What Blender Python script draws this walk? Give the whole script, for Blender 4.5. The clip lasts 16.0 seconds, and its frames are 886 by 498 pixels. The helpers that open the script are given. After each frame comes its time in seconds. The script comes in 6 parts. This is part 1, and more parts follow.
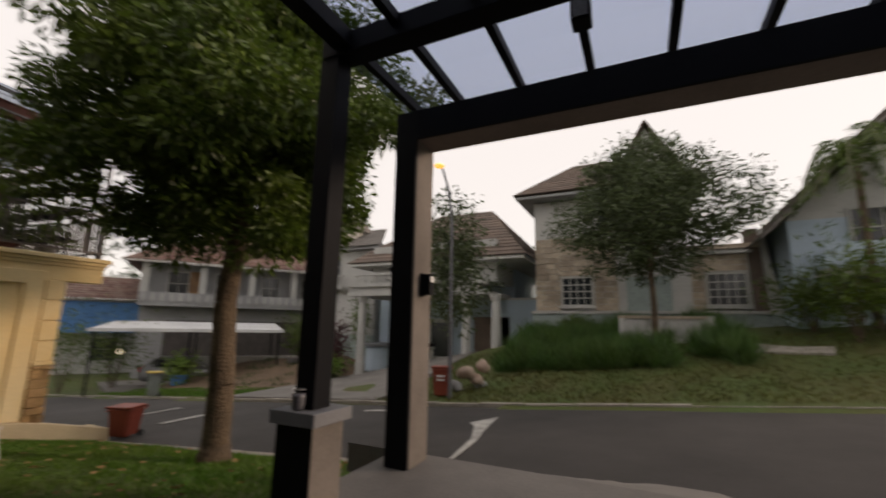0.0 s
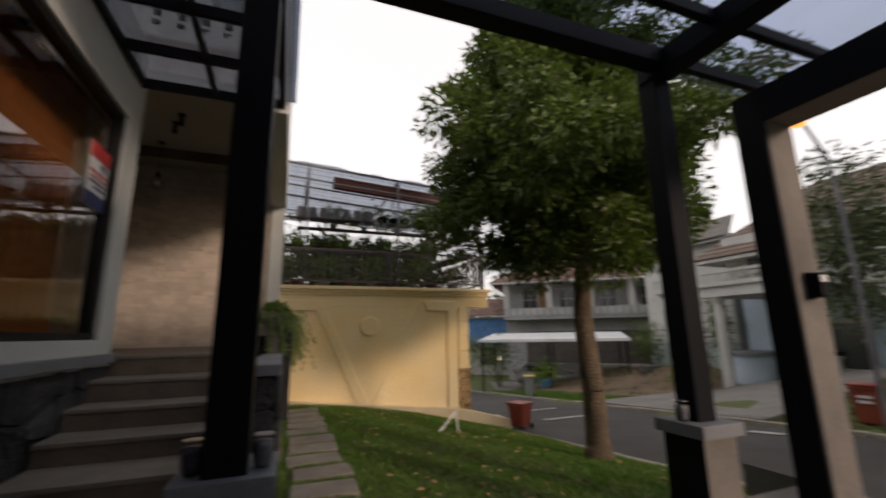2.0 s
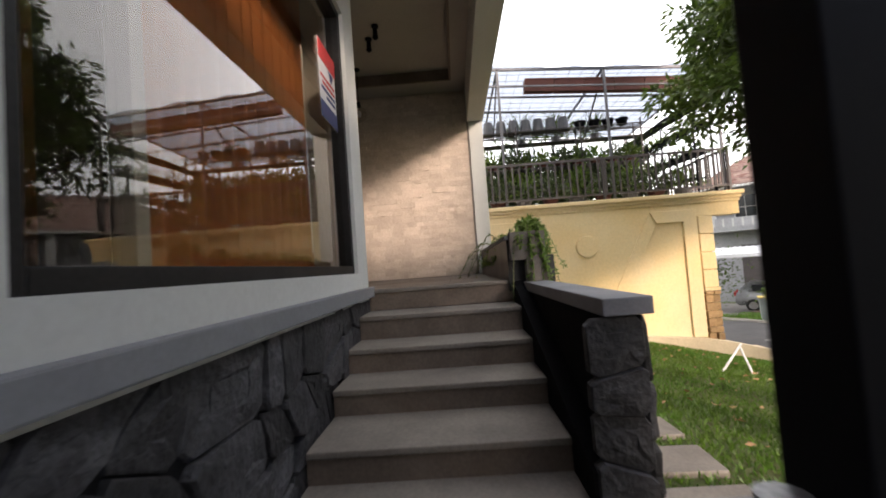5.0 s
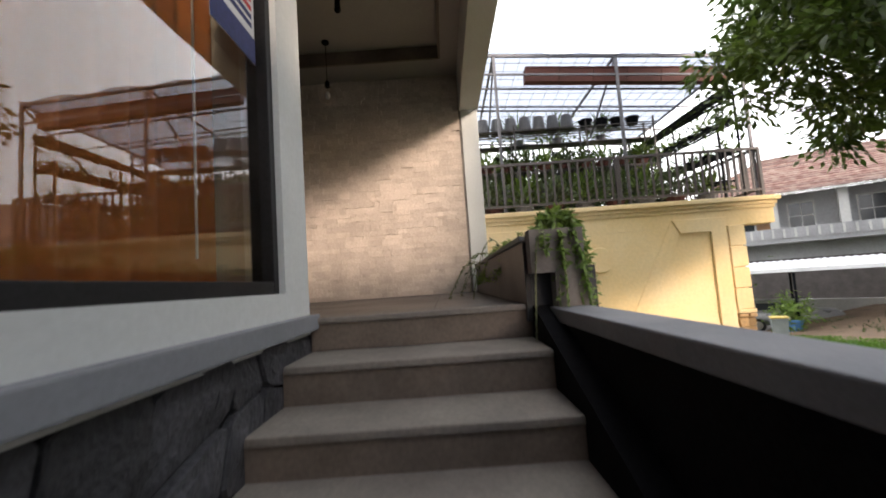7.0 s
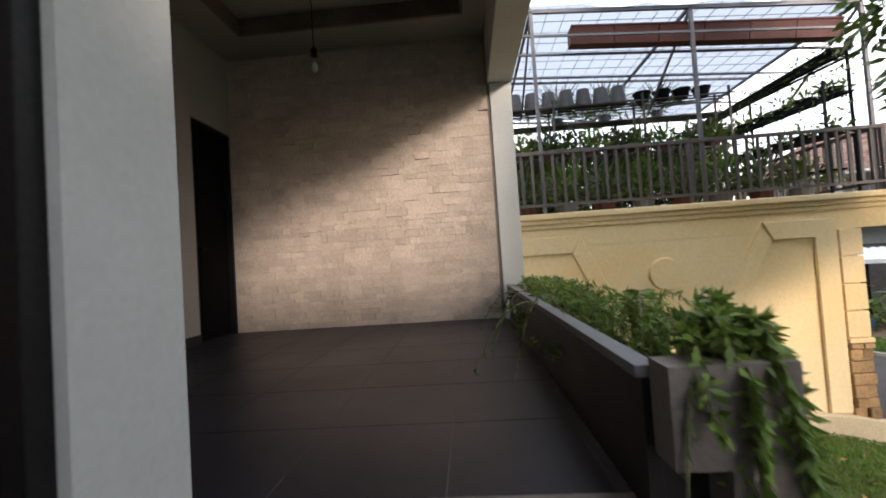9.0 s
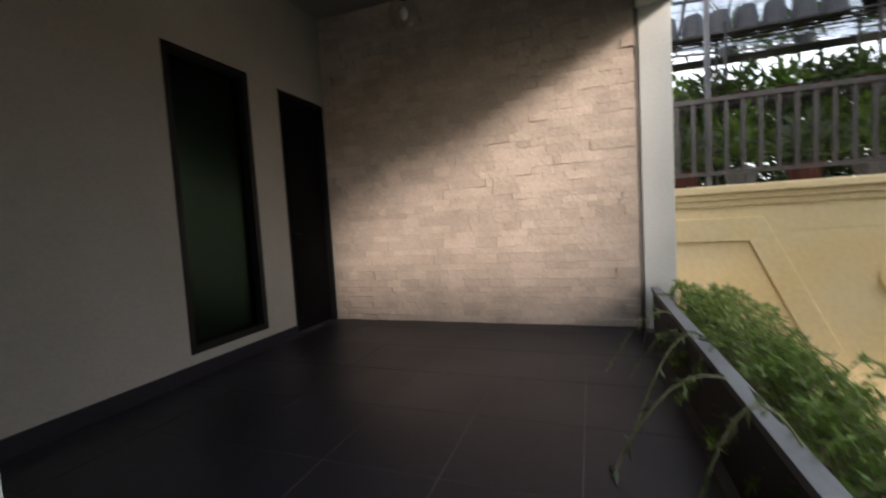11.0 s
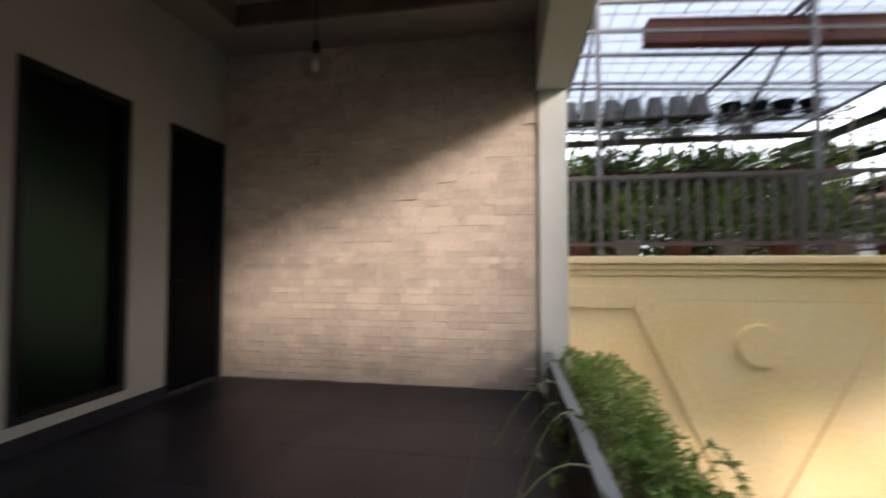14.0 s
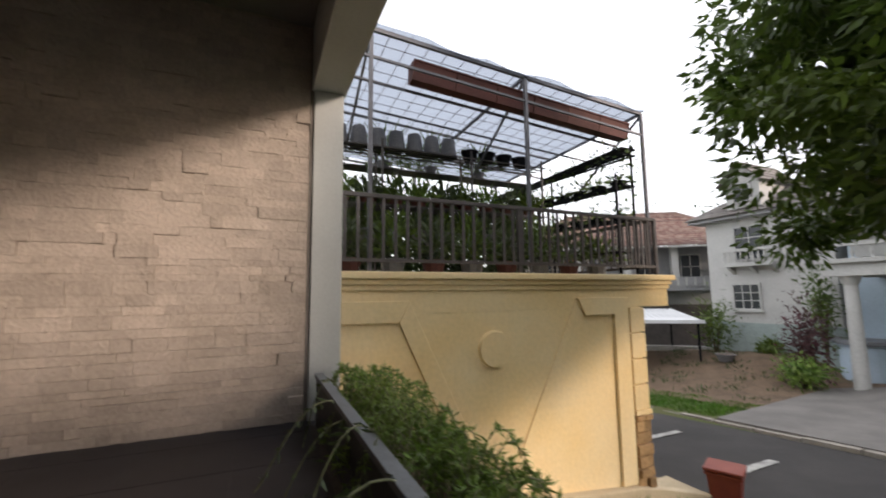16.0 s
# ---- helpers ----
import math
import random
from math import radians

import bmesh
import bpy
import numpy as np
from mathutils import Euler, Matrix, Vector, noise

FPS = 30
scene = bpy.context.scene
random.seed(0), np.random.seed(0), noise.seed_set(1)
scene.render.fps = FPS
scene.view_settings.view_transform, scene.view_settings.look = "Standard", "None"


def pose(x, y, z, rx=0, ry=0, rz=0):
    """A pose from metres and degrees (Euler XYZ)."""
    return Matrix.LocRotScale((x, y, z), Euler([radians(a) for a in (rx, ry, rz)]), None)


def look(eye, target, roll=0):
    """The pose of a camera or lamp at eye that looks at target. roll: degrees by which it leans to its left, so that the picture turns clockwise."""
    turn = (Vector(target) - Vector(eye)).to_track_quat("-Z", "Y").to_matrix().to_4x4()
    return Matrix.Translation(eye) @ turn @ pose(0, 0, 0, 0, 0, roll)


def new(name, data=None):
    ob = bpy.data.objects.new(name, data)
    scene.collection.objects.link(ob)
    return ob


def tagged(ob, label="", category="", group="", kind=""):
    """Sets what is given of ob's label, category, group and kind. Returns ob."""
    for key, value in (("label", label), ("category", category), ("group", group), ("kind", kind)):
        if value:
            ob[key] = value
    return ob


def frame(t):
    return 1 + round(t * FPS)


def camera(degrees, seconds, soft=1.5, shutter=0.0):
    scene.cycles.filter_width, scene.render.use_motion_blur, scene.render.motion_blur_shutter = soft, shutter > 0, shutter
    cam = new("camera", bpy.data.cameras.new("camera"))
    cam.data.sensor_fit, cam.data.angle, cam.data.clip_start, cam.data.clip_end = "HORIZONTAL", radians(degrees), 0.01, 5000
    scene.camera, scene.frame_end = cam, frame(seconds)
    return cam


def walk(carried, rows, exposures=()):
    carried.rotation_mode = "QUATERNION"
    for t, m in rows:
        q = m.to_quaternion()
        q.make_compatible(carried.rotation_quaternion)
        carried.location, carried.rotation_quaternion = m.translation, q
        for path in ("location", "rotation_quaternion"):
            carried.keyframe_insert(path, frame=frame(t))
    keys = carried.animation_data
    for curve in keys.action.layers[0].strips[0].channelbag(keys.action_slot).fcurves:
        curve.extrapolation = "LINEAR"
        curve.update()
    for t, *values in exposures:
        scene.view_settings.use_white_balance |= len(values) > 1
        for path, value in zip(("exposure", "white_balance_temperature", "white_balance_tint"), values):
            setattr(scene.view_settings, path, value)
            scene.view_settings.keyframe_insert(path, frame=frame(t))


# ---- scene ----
cam = camera(93.9, 16.0, soft=1.8, shutter=0.5)
PATH = [
    (0, (0.251, -0.259, 1.121), (-0.593, 1.516, 1.488), 1.0),
    (0.5, (0.228, -0.365, 1.124), (-0.966, 1.187, 1.528), 0.0),
    (1, (0.246, -0.521, 1.119), (-1.151, 0.866, 1.471), -0.2),
    (1.5, (0.324, -0.614, 1.143), (-1.317, 0.439, 1.586), -0.9),
    (2, (0.432, -0.66, 1.179), (-1.4, 0.035, 1.579), -1.0),
    (2.5, (0.437, -0.848, 1.205), (-1.504, -0.698, 1.662), -0.8),
    (3, (0.341, -1.029, 1.198), (-1.638, -1.092, 1.482), -1.3),
    (3.5, (0.168, -1.163, 1.153), (-1.822, -1.33, 1.264), -2.3),
    (4, (-0.158, -1.246, 1.153), (-2.149, -1.411, 1.244), -3.2),
    (4.5, (-0.503, -1.377, 1.179), (-2.499, -1.474, 1.256), -4.4),
    (6.8, (-2.097, -1.504, 1.123), (-4.092, -1.473, 1.26), -3.1),
    (7, (-2.176, -1.442, 1.171), (-4.17, -1.441, 1.336), -4.0),
    (7.5, (-2.594, -1.438, 1.227), (-4.584, -1.457, 1.432), -3.7),
    (8, (-2.91, -1.454, 1.42), (-4.907, -1.492, 1.527), -3.6),
    (8.5, (-3.139, -1.349, 1.624), (-5.133, -1.465, 1.71), -4.3),
    (8.7, (-3.264, -1.376, 1.662), (-5.259, -1.488, 1.736), -4.1),
    (10.8, (-4.227, -1.459, 2.02), (-6.163, -1.931, 1.848), -2.0),
    (11, (-4.293, -1.459, 2.067), (-6.17, -2.135, 1.934), -3.4),
    (11.5, (-4.367, -1.491, 2.169), (-6.209, -2.266, 2.073), -1.6),
    (12, (-4.392, -1.432, 2.167), (-6.24, -2.193, 2.095), 0.1),
    (12.5, (-4.385, -1.371, 2.17), (-6.21, -2.188, 2.133), 0.1),
    (13, (-4.391, -1.379, 2.187), (-6.226, -2.173, 2.123), -2.3),
    (13.5, (-4.395, -1.378, 2.178), (-6.254, -2.099, 2.021), -2.1),
    (14, (-4.432, -1.291, 2.172), (-6.405, -1.613, 2.243), 0.0),
    (14.5, (-4.41, -1.27, 2.145), (-6.379, -0.929, 2.231), -0.2),
    (15, (-4.555, -1.289, 2.058), (-6.44, -0.627, 2.147), 0.0),
    (15.5, (-4.624, -1.298, 2.033), (-6.401, -0.39, 2.16), 0.3),
    (16, (-4.729, -1.413, 1.998), (-6.546, -0.607, 2.219), -0.7),
]
EXPOSURES = [(0.0, -1.5, 7350, 16), (0.5, -1.35, 7200, 16), (1.0, -1.2, 7100, 16), (1.5, -1.15, 7000, 16), (2.0, -1.35, 7000, 16), (2.5, -1.5, 6850, 16), (3.0, -1.05, 6850, 15), (3.5, -0.45, 6800, 15), (4.0, -0.35, 6750, 14), (4.5, 0.1, 6700, 14), (7.0, 0.22, 6550, 13), (8.0, 0.05, 6450, 12), (8.5, -0.15, 6350, 12), (11.0, -0.05, 6150, 11), (11.5, 0.33, 6150, 11), (13.5, 0.33, 6150, 11), (14.5, -0.5, 6400, 13), (15.0, -0.6, 6450, 13), (16.0, -0.65, 6450, 13)]
walk(cam, [(t, look(eye, target, roll)) for t, eye, target, roll in PATH], EXPOSURES)

# ---- sky and sun ----
SUN_DIR = Vector((0.875, 0.47, 0.26)).normalized()
sky_world = bpy.data.worlds.new("evening_sky")
scene.world = sky_world
sky_world.use_nodes = True
wt = sky_world.node_tree
bg = wt.nodes["Background"]
sky_node = wt.nodes.new("ShaderNodeTexSky")
sky_node.sky_type = "NISHITA"
sky_node.sun_disc = False
sky_node.sun_elevation = math.asin(SUN_DIR.z)
sky_node.sun_rotation = math.atan2(SUN_DIR.x, SUN_DIR.y)
sky_node.air_density, sky_node.dust_density, sky_node.ozone_density = 1.0, 2.0, 0.6
veil = wt.nodes.new("ShaderNodeMix")
veil.data_type = "RGBA"
veil.inputs[0].default_value = 0.80
veil.inputs[7].default_value = (9.9, 10.0, 10.2, 1)
wt.links.new(sky_node.outputs[0], veil.inputs[6])
wt.links.new(veil.outputs[2], bg.inputs[0])
bg.inputs[1].default_value = 0.31
sun = new("sun", bpy.data.lights.new("sun", "SUN"))
sun.data.energy, sun.data.angle, sun.data.color = 4.6, radians(8), (1.0, 0.83, 0.69)
sun.matrix_world = look(SUN_DIR * 40, (0, 0, 0))


# ---- materials ----
def mat(name, c1, c2=None, rough=0.6, scale=6.0, fine=60.0, bump=0.15, metal=0.0, spec=0.5, stain=0.25, island=0.0, obj=0.0, dist=0.004):
    """A surface with a broad stain, a fine grain and a little relief; island and obj vary loose pieces."""
    m = bpy.data.materials.new(name)
    m.use_nodes = True
    nt = m.node_tree
    n, l = nt.nodes, nt.links
    b = n["Principled BSDF"]
    c2 = c2 or tuple(v * 0.72 for v in c1)
    co = n.new("ShaderNodeTexCoord")
    big = n.new("ShaderNodeTexNoise")
    big.inputs["Scale"].default_value, big.inputs["Detail"].default_value, big.inputs["Roughness"].default_value = scale * 0.35, 6, 0.62
    sm = n.new("ShaderNodeTexNoise")
    sm.inputs["Scale"].default_value, sm.inputs["Detail"].default_value = fine, 5
    geo = n.new("ShaderNodeNewGeometry")
    l.new(geo.outputs["Position"], big.inputs["Vector"])
    l.new(geo.outputs["Position"], sm.inputs["Vector"])
    ramp = n.new("ShaderNodeMapRange")
    ramp.inputs[1].default_value, ramp.inputs[2].default_value = 0.36, 0.66
    l.new(big.outputs[0], ramp.inputs[0])
    mix = n.new("ShaderNodeMix")
    mix.data_type = "RGBA"
    mix.inputs[6].default_value, mix.inputs[7].default_value = (*c1, 1), (*c2, 1)
    l.new(ramp.outputs[0], mix.inputs[0])
    hsv = n.new("ShaderNodeHueSaturation")
    l.new(mix.outputs[2], hsv.inputs["Color"])
    val = n.new("ShaderNodeMapRange")
    val.inputs[1].default_value, val.inputs[2].default_value = 0.3, 0.7
    val.inputs[3].default_value, val.inputs[4].default_value = 1 - stain, 1 + stain
    l.new(sm.outputs[0], val.inputs[0])
    last = val.outputs[0]
    for amount, node, sock in ((island, geo, "Random Per Island"), (obj, n.new("ShaderNodeObjectInfo"), "Random")):
        if amount:
            r = n.new("ShaderNodeMapRange")
            r.inputs[3].default_value, r.inputs[4].default_value = 1 - amount, 1 + amount
            l.new(node.outputs[sock], r.inputs[0])
            mu = n.new("ShaderNodeMath")
            mu.operation = "MULTIPLY"
            l.new(last, mu.inputs[0])
            l.new(r.outputs[0], mu.inputs[1])
            last = mu.outputs[0]
    l.new(last, hsv.inputs["Value"])
    l.new(hsv.outputs[0], b.inputs["Base Color"])
    rr = n.new("ShaderNodeMapRange")
    rr.inputs[3].default_value, rr.inputs[4].default_value = max(0.02, rough - 0.12), min(1, rough + 0.12)
    l.new(big.outputs[0], rr.inputs[0])
    l.new(rr.outputs[0], b.inputs["Roughness"])
    b.inputs["Metallic"].default_value = metal
    b.inputs["Specular IOR Level"].default_value = spec
    if bump:
        bp = n.new("ShaderNodeBump")
        bp.inputs["Strength"].default_value, bp.inputs["Distance"].default_value = bump, dist
        l.new(sm.outputs[0], bp.inputs["Height"])
        l.new(bp.outputs[0], b.inputs["Normal"])
    return m


def glass(name, tint, f0, rough=0.0, most=0.95, sheen=(1, 1, 1)):
    """A thin pane: see-through with a tint, and gloss that grows towards grazing views."""
    m = bpy.data.materials.new(name)
    m.use_nodes = True
    nt = m.node_tree
    nt.nodes.remove(nt.nodes["Principled BSDF"])
    t, g, x, lw, pw, mr = (nt.nodes.new("ShaderNode" + k) for k in ("BsdfTransparent", "BsdfGlossy", "MixShader", "LayerWeight", "Math", "MapRange"))
    t.inputs[0].default_value = (*tint, 1)
    g.inputs["Roughness"].default_value = rough
    g.inputs["Color"].default_value = (*sheen, 1)
    pw.operation, pw.inputs[1].default_value = "POWER", 4.0
    mr.inputs[3].default_value, mr.inputs[4].default_value = f0, most
    lw.inputs["Blend"].default_value = 0.5
    nt.links.new(lw.outputs["Facing"], pw.inputs[0])
    nt.links.new(pw.outputs[0], mr.inputs[0])
    nt.links.new(mr.outputs[0], x.inputs[0])
    nt.links.new(t.outputs[0], x.inputs[1])
    nt.links.new(g.outputs[0], x.inputs[2])
    nt.links.new(x.outputs[0], nt.nodes["Material Output"].inputs[0])
    return m


def lit(name, colour, power):
    m = bpy.data.materials.new(name)
    m.use_nodes = True
    b = m.node_tree.nodes["Principled BSDF"]
    b.inputs["Emission Color"].default_value, b.inputs["Emission Strength"].default_value = (*colour, 1), power
    return m


def leaf(name, c1, c2):
    """Foliage: varied from leaf to leaf, a little light comes through."""
    m = mat(name, c1, c2, rough=0.45, scale=3, fine=25, bump=0, stain=0.15, island=0.35)
    nt = m.node_tree
    b = nt.nodes["Principled BSDF"]
    tr = nt.nodes.new("ShaderNodeBsdfTranslucent")
    hs = [k for k in nt.nodes if k.type == "HUE_SAT"][0]
    nt.links.new(hs.outputs[0], tr.inputs[0])
    x = nt.nodes.new("ShaderNodeMixShader")
    x.inputs[0].default_value = 0.35
    nt.links.new(b.outputs[0], x.inputs[1])
    nt.links.new(tr.outputs[0], x.inputs[2])
    nt.links.new(x.outputs[0], nt.nodes["Material Output"].inputs[0])
    return m


M_WHITE = mat("white_wall_paint", (0.54, 0.555, 0.535), (0.47, 0.48, 0.46), rough=0.75, scale=2, fine=40, bump=0.08, stain=0.04)
M_WARM = mat("cream_wall_paint", (0.41, 0.39, 0.345), (0.35, 0.33, 0.29), rough=0.75, scale=2, fine=40, bump=0.08, stain=0.05)
# White ceiling with the porch shade put into its colour, hence the grey.
M_CEIL = mat("shaded_ceiling_paint", (0.34, 0.32, 0.285), (0.30, 0.28, 0.25), rough=0.85, scale=1.5, fine=30, bump=0.04, stain=0.03)
M_YELLOW = mat("yellow_wall_paint", (0.82, 0.60, 0.28), (0.84, 0.68, 0.41), rough=0.7, scale=1.6, fine=22, bump=0.15, stain=0.05)
M_PLINTH = mat("cream_plinth_render", (0.60, 0.50, 0.34), (0.45, 0.37, 0.25), rough=0.85, scale=4, fine=50, bump=0.3, stain=0.12)
M_GREY = mat("grey_ledge_paint", (0.20, 0.21, 0.225), (0.155, 0.16, 0.175), rough=0.6, scale=3, fine=60, bump=0.1, stain=0.06)
M_CAP = mat("grey_cap_stone", (0.18, 0.185, 0.20), (0.13, 0.135, 0.15), rough=0.65, scale=5, fine=90, bump=0.15, stain=0.10)
M_TAUPE = mat("grey_taupe_render", (0.20, 0.175, 0.155), (0.13, 0.113, 0.10), rough=0.85, scale=4, fine=55, bump=0.25, stain=0.12)
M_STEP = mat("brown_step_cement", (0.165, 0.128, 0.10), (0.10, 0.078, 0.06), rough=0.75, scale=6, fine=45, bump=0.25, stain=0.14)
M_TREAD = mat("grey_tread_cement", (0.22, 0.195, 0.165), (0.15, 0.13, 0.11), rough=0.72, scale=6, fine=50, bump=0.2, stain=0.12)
M_STONE = mat("black_volcanic_stone", (0.042, 0.042, 0.047), (0.012, 0.0125, 0.015), rough=0.7, scale=22, fine=32, bump=1.0, stain=0.35, obj=0.6, dist=0.015)
M_MORTAR = mat("dark_mortar", (0.008, 0.008, 0.009), rough=0.95, spec=0.08, scale=10, fine=80, bump=0.5)
M_STEEL = mat("black_painted_steel", (0.0045, 0.005, 0.007), (0.007, 0.0075, 0.010), rough=0.6, spec=0.12, scale=4, fine=90, bump=0.04, stain=0.1)
M_BEAMU = mat("taupe_beam_render", (0.25, 0.20, 0.175), (0.19, 0.15, 0.13), rough=0.85, scale=4, fine=50, bump=0.2, stain=0.1)
M_TILE = mat("dark_floor_tile", (0.0175, 0.0172, 0.024), (0.0125, 0.0125, 0.0175), rough=0.42, spec=0.3, scale=3, fine=30, bump=0.04, stain=0.12, obj=0.08)
M_GROUT = mat("grey_grout", (0.10, 0.095, 0.10), rough=0.9, scale=8, fine=60)
M_BRICK = mat("split_face_sandstone", (0.46, 0.39, 0.33), (0.39, 0.33, 0.275), rough=0.85, scale=9, fine=38, bump=0.7, stain=0.10, island=0.10, obj=0.10, dist=0.014)
M_JOINT = mat("sandstone_joint_mortar", (0.36, 0.305, 0.255), (0.29, 0.245, 0.205), rough=0.95, scale=8, fine=60, bump=0.3)
M_CONC = mat("carport_concrete", (0.185, 0.172, 0.158), (0.135, 0.126, 0.117), rough=0.8, scale=3, fine=40, bump=0.2, stain=0.12)
M_ROAD = mat("asphalt", (0.042, 0.038, 0.036), (0.028, 0.026, 0.025), rough=0.88, scale=1.5, fine=70, bump=0.5, stain=0.3)
M_KERB = mat("kerb_concrete", (0.34, 0.31, 0.27), (0.22, 0.20, 0.17), rough=0.9, scale=5, fine=40, bump=0.3, stain=0.2)
M_PAINT = mat("worn_road_paint", (0.52, 0.51, 0.48), (0.24, 0.235, 0.225), rough=0.85, scale=14, fine=40, stain=0.2)
M_SOIL = mat("brown_soil", (0.16, 0.105, 0.065), (0.10, 0.068, 0.042), rough=0.95, scale=5, fine=22, bump=0.8, stain=0.3, dist=0.03)
M_TURF = mat("turf_ground", (0.060, 0.095, 0.018), (0.080, 0.078, 0.022), rough=0.95, scale=2.2, fine=28, bump=0.6, stain=0.3, dist=0.03)
M_GRASS = leaf("grass_blades", (0.072, 0.180, 0.014), (0.098, 0.165, 0.018))
M_VERGE = leaf("dry_verge_blades", (0.075, 0.095, 0.016), (0.10, 0.085, 0.022))
M_TALL = leaf("tall_grass_blades", (0.055, 0.13, 0.028), (0.08, 0.14, 0.03))
M_LEAF = leaf("dark_tree_leaves", (0.055, 0.100, 0.015), (0.105, 0.155, 0.022))
M_LEAF2 = leaf("olive_tree_leaves", (0.085, 0.115, 0.045), (0.06, 0.085, 0.030))
M_FERN = leaf("fresh_fern_leaves", (0.13, 0.235, 0.036), (0.19, 0.26, 0.055))
M_PURPLE = leaf("purple_leaves", (0.10, 0.030, 0.040), (0.06, 0.03, 0.03))
M_FAR = leaf("far_foliage", (0.05, 0.085, 0.025), (0.035, 0.06, 0.02))
M_BARK = mat("tree_bark", (0.135, 0.095, 0.060), (0.065, 0.046, 0.030), rough=0.95, scale=10, fine=30, bump=1.0, stain=0.3, dist=0.03)
M_STEM = mat("green_stem", (0.20, 0.21, 0.10), rough=0.6, bump=0)
M_PLANTER = mat("dark_planter_stone", (0.013, 0.0125, 0.014), (0.009, 0.009, 0.010), rough=0.5, scale=5, fine=60, stain=0.15)
M_RIM = mat("grey_planter_rim", (0.19, 0.20, 0.21), (0.14, 0.145, 0.15), rough=0.65, scale=5, fine=60, stain=0.1)
# Tint lowered below the other roof glass to hold sun off the porch brick.
M_STAIRGLASS = glass("dimmed_roof_glass", (0.36, 0.39, 0.45), 0.02)
M_GLASSROOF = glass("tinted_roof_glass", (0.64, 0.69, 0.79), 0.02)
M_WINGLASS = glass("reflective_window_glass", (0.88, 0.86, 0.82), 0.05, 0.0, 0.62)
M_DARKGLASS = glass("green_window_glass", (0.13, 0.17, 0.15), 0.07, 0.25, 0.6, (0.28, 0.50, 0.38))
M_FARGLASS = mat("far_window_glass", (0.03, 0.035, 0.04), rough=0.12, scale=3, fine=20, bump=0, stain=0.1)
M_FRAME = mat("dark_window_frame", (0.014, 0.0135, 0.014), rough=0.5, spec=0.2, bump=0.03)
M_BLACKDOOR = mat("black_door_paint", (0.006, 0.0055, 0.006), (0.009, 0.0085, 0.009), rough=0.8, spec=0.06, bump=0.05)
M_CURTAIN = mat("orange_brown_curtain", (0.58, 0.21, 0.055), (0.46, 0.155, 0.035), rough=0.9, scale=4, fine=30, stain=0.08)
M_WOODF = mat("varnished_wood", (0.30, 0.155, 0.06), (0.20, 0.10, 0.04), rough=0.4, scale=8, fine=30, stain=0.15)
M_BIN = mat("faded_red_plastic", (0.27, 0.055, 0.032), (0.21, 0.042, 0.026), rough=0.55, scale=6, fine=40, bump=0.08, stain=0.1)
M_BINGREY = mat("grey_green_plastic", (0.22, 0.25, 0.24), rough=0.55)
M_TERRA = mat("terracotta_plastic", (0.115, 0.034, 0.027), (0.075, 0.026, 0.022), rough=0.7, scale=6)
M_POTGREY = mat("grey_plastic_pot", (0.17, 0.17, 0.18), (0.12, 0.12, 0.125), rough=0.5, scale=6)
M_GREYSTEEL = mat("grey_galvanised_steel", (0.15, 0.15, 0.165), (0.10, 0.10, 0.115), rough=0.5, metal=0.3)
M_RAIL = mat("brown_grey_rail_paint", (0.085, 0.072, 0.068), (0.055, 0.047, 0.045), rough=0.5)
M_HOUSEW = mat("far_white_render", (0.50, 0.495, 0.475), (0.40, 0.40, 0.385), rough=0.85, scale=1.2, fine=12, stain=0.07)
M_HOUSEB = mat("pale_blue_render", (0.45, 0.55, 0.64), (0.37, 0.46, 0.54), rough=0.85, scale=1.2, fine=12, stain=0.06)
M_HOUSEG = mat("pale_grey_render", (0.34, 0.345, 0.35), (0.25, 0.25, 0.255), rough=0.85, scale=1.2, fine=12, stain=0.1)
M_HOUSEGR = mat("grey_green_plinth", (0.34, 0.40, 0.38), (0.26, 0.31, 0.30), rough=0.9, scale=1.5, fine=14, stain=0.12)
M_CLAD = mat("beige_stone_cladding", (0.44, 0.37, 0.29), (0.32, 0.26, 0.20), rough=0.9, scale=5, fine=12, stain=0.2, island=0.25)
M_ROOFR = mat("red_roof_tile", (0.10, 0.040, 0.030), (0.21, 0.155, 0.13), rough=0.9, scale=7, fine=16, stain=0.2, island=0.25)
M_ROOFB = mat("brown_roof_tile", (0.16, 0.115, 0.09), (0.11, 0.085, 0.07), rough=0.9, scale=3, fine=14, stain=0.2, island=0.25)
M_ROOFG = mat("grey_roof_tile", (0.20, 0.18, 0.165), (0.14, 0.13, 0.12), rough=0.9, scale=3, fine=14, stain=0.2, island=0.2)
M_METALROOF = mat("white_metal_sheet", (0.68, 0.69, 0.70), (0.52, 0.53, 0.54), rough=0.45, scale=2, fine=20, stain=0.05)
M_BLUE = mat("blue_paint", (0.08, 0.22, 0.45), rough=0.7)
M_GLOBE = lit("warm_globe_glow", (1.0, 0.86, 0.62), 5.0)
M_YLID = mat("faded_yellow_plastic", (0.55, 0.40, 0.08), rough=0.6)
M_CAR = mat("silver_car_paint", (0.30, 0.30, 0.31), rough=0.3, metal=0.5, bump=0)
M_TYRE = mat("tyre_rubber", (0.02, 0.02, 0.02), rough=0.9)
M_CHROME = mat("dull_chrome", (0.5, 0.5, 0.52), rough=0.3, metal=0.9, bump=0)
M_RUBBLE = mat("golden_rubble_stone", (0.42, 0.27, 0.13), (0.26, 0.16, 0.08), rough=0.9, scale=10, fine=30, bump=0.8, stain=0.2, obj=0.3, dist=0.02)
M_PAPER = mat("white_sign_board", (0.75, 0.75, 0.75), rough=0.6, bump=0, stain=0.02)
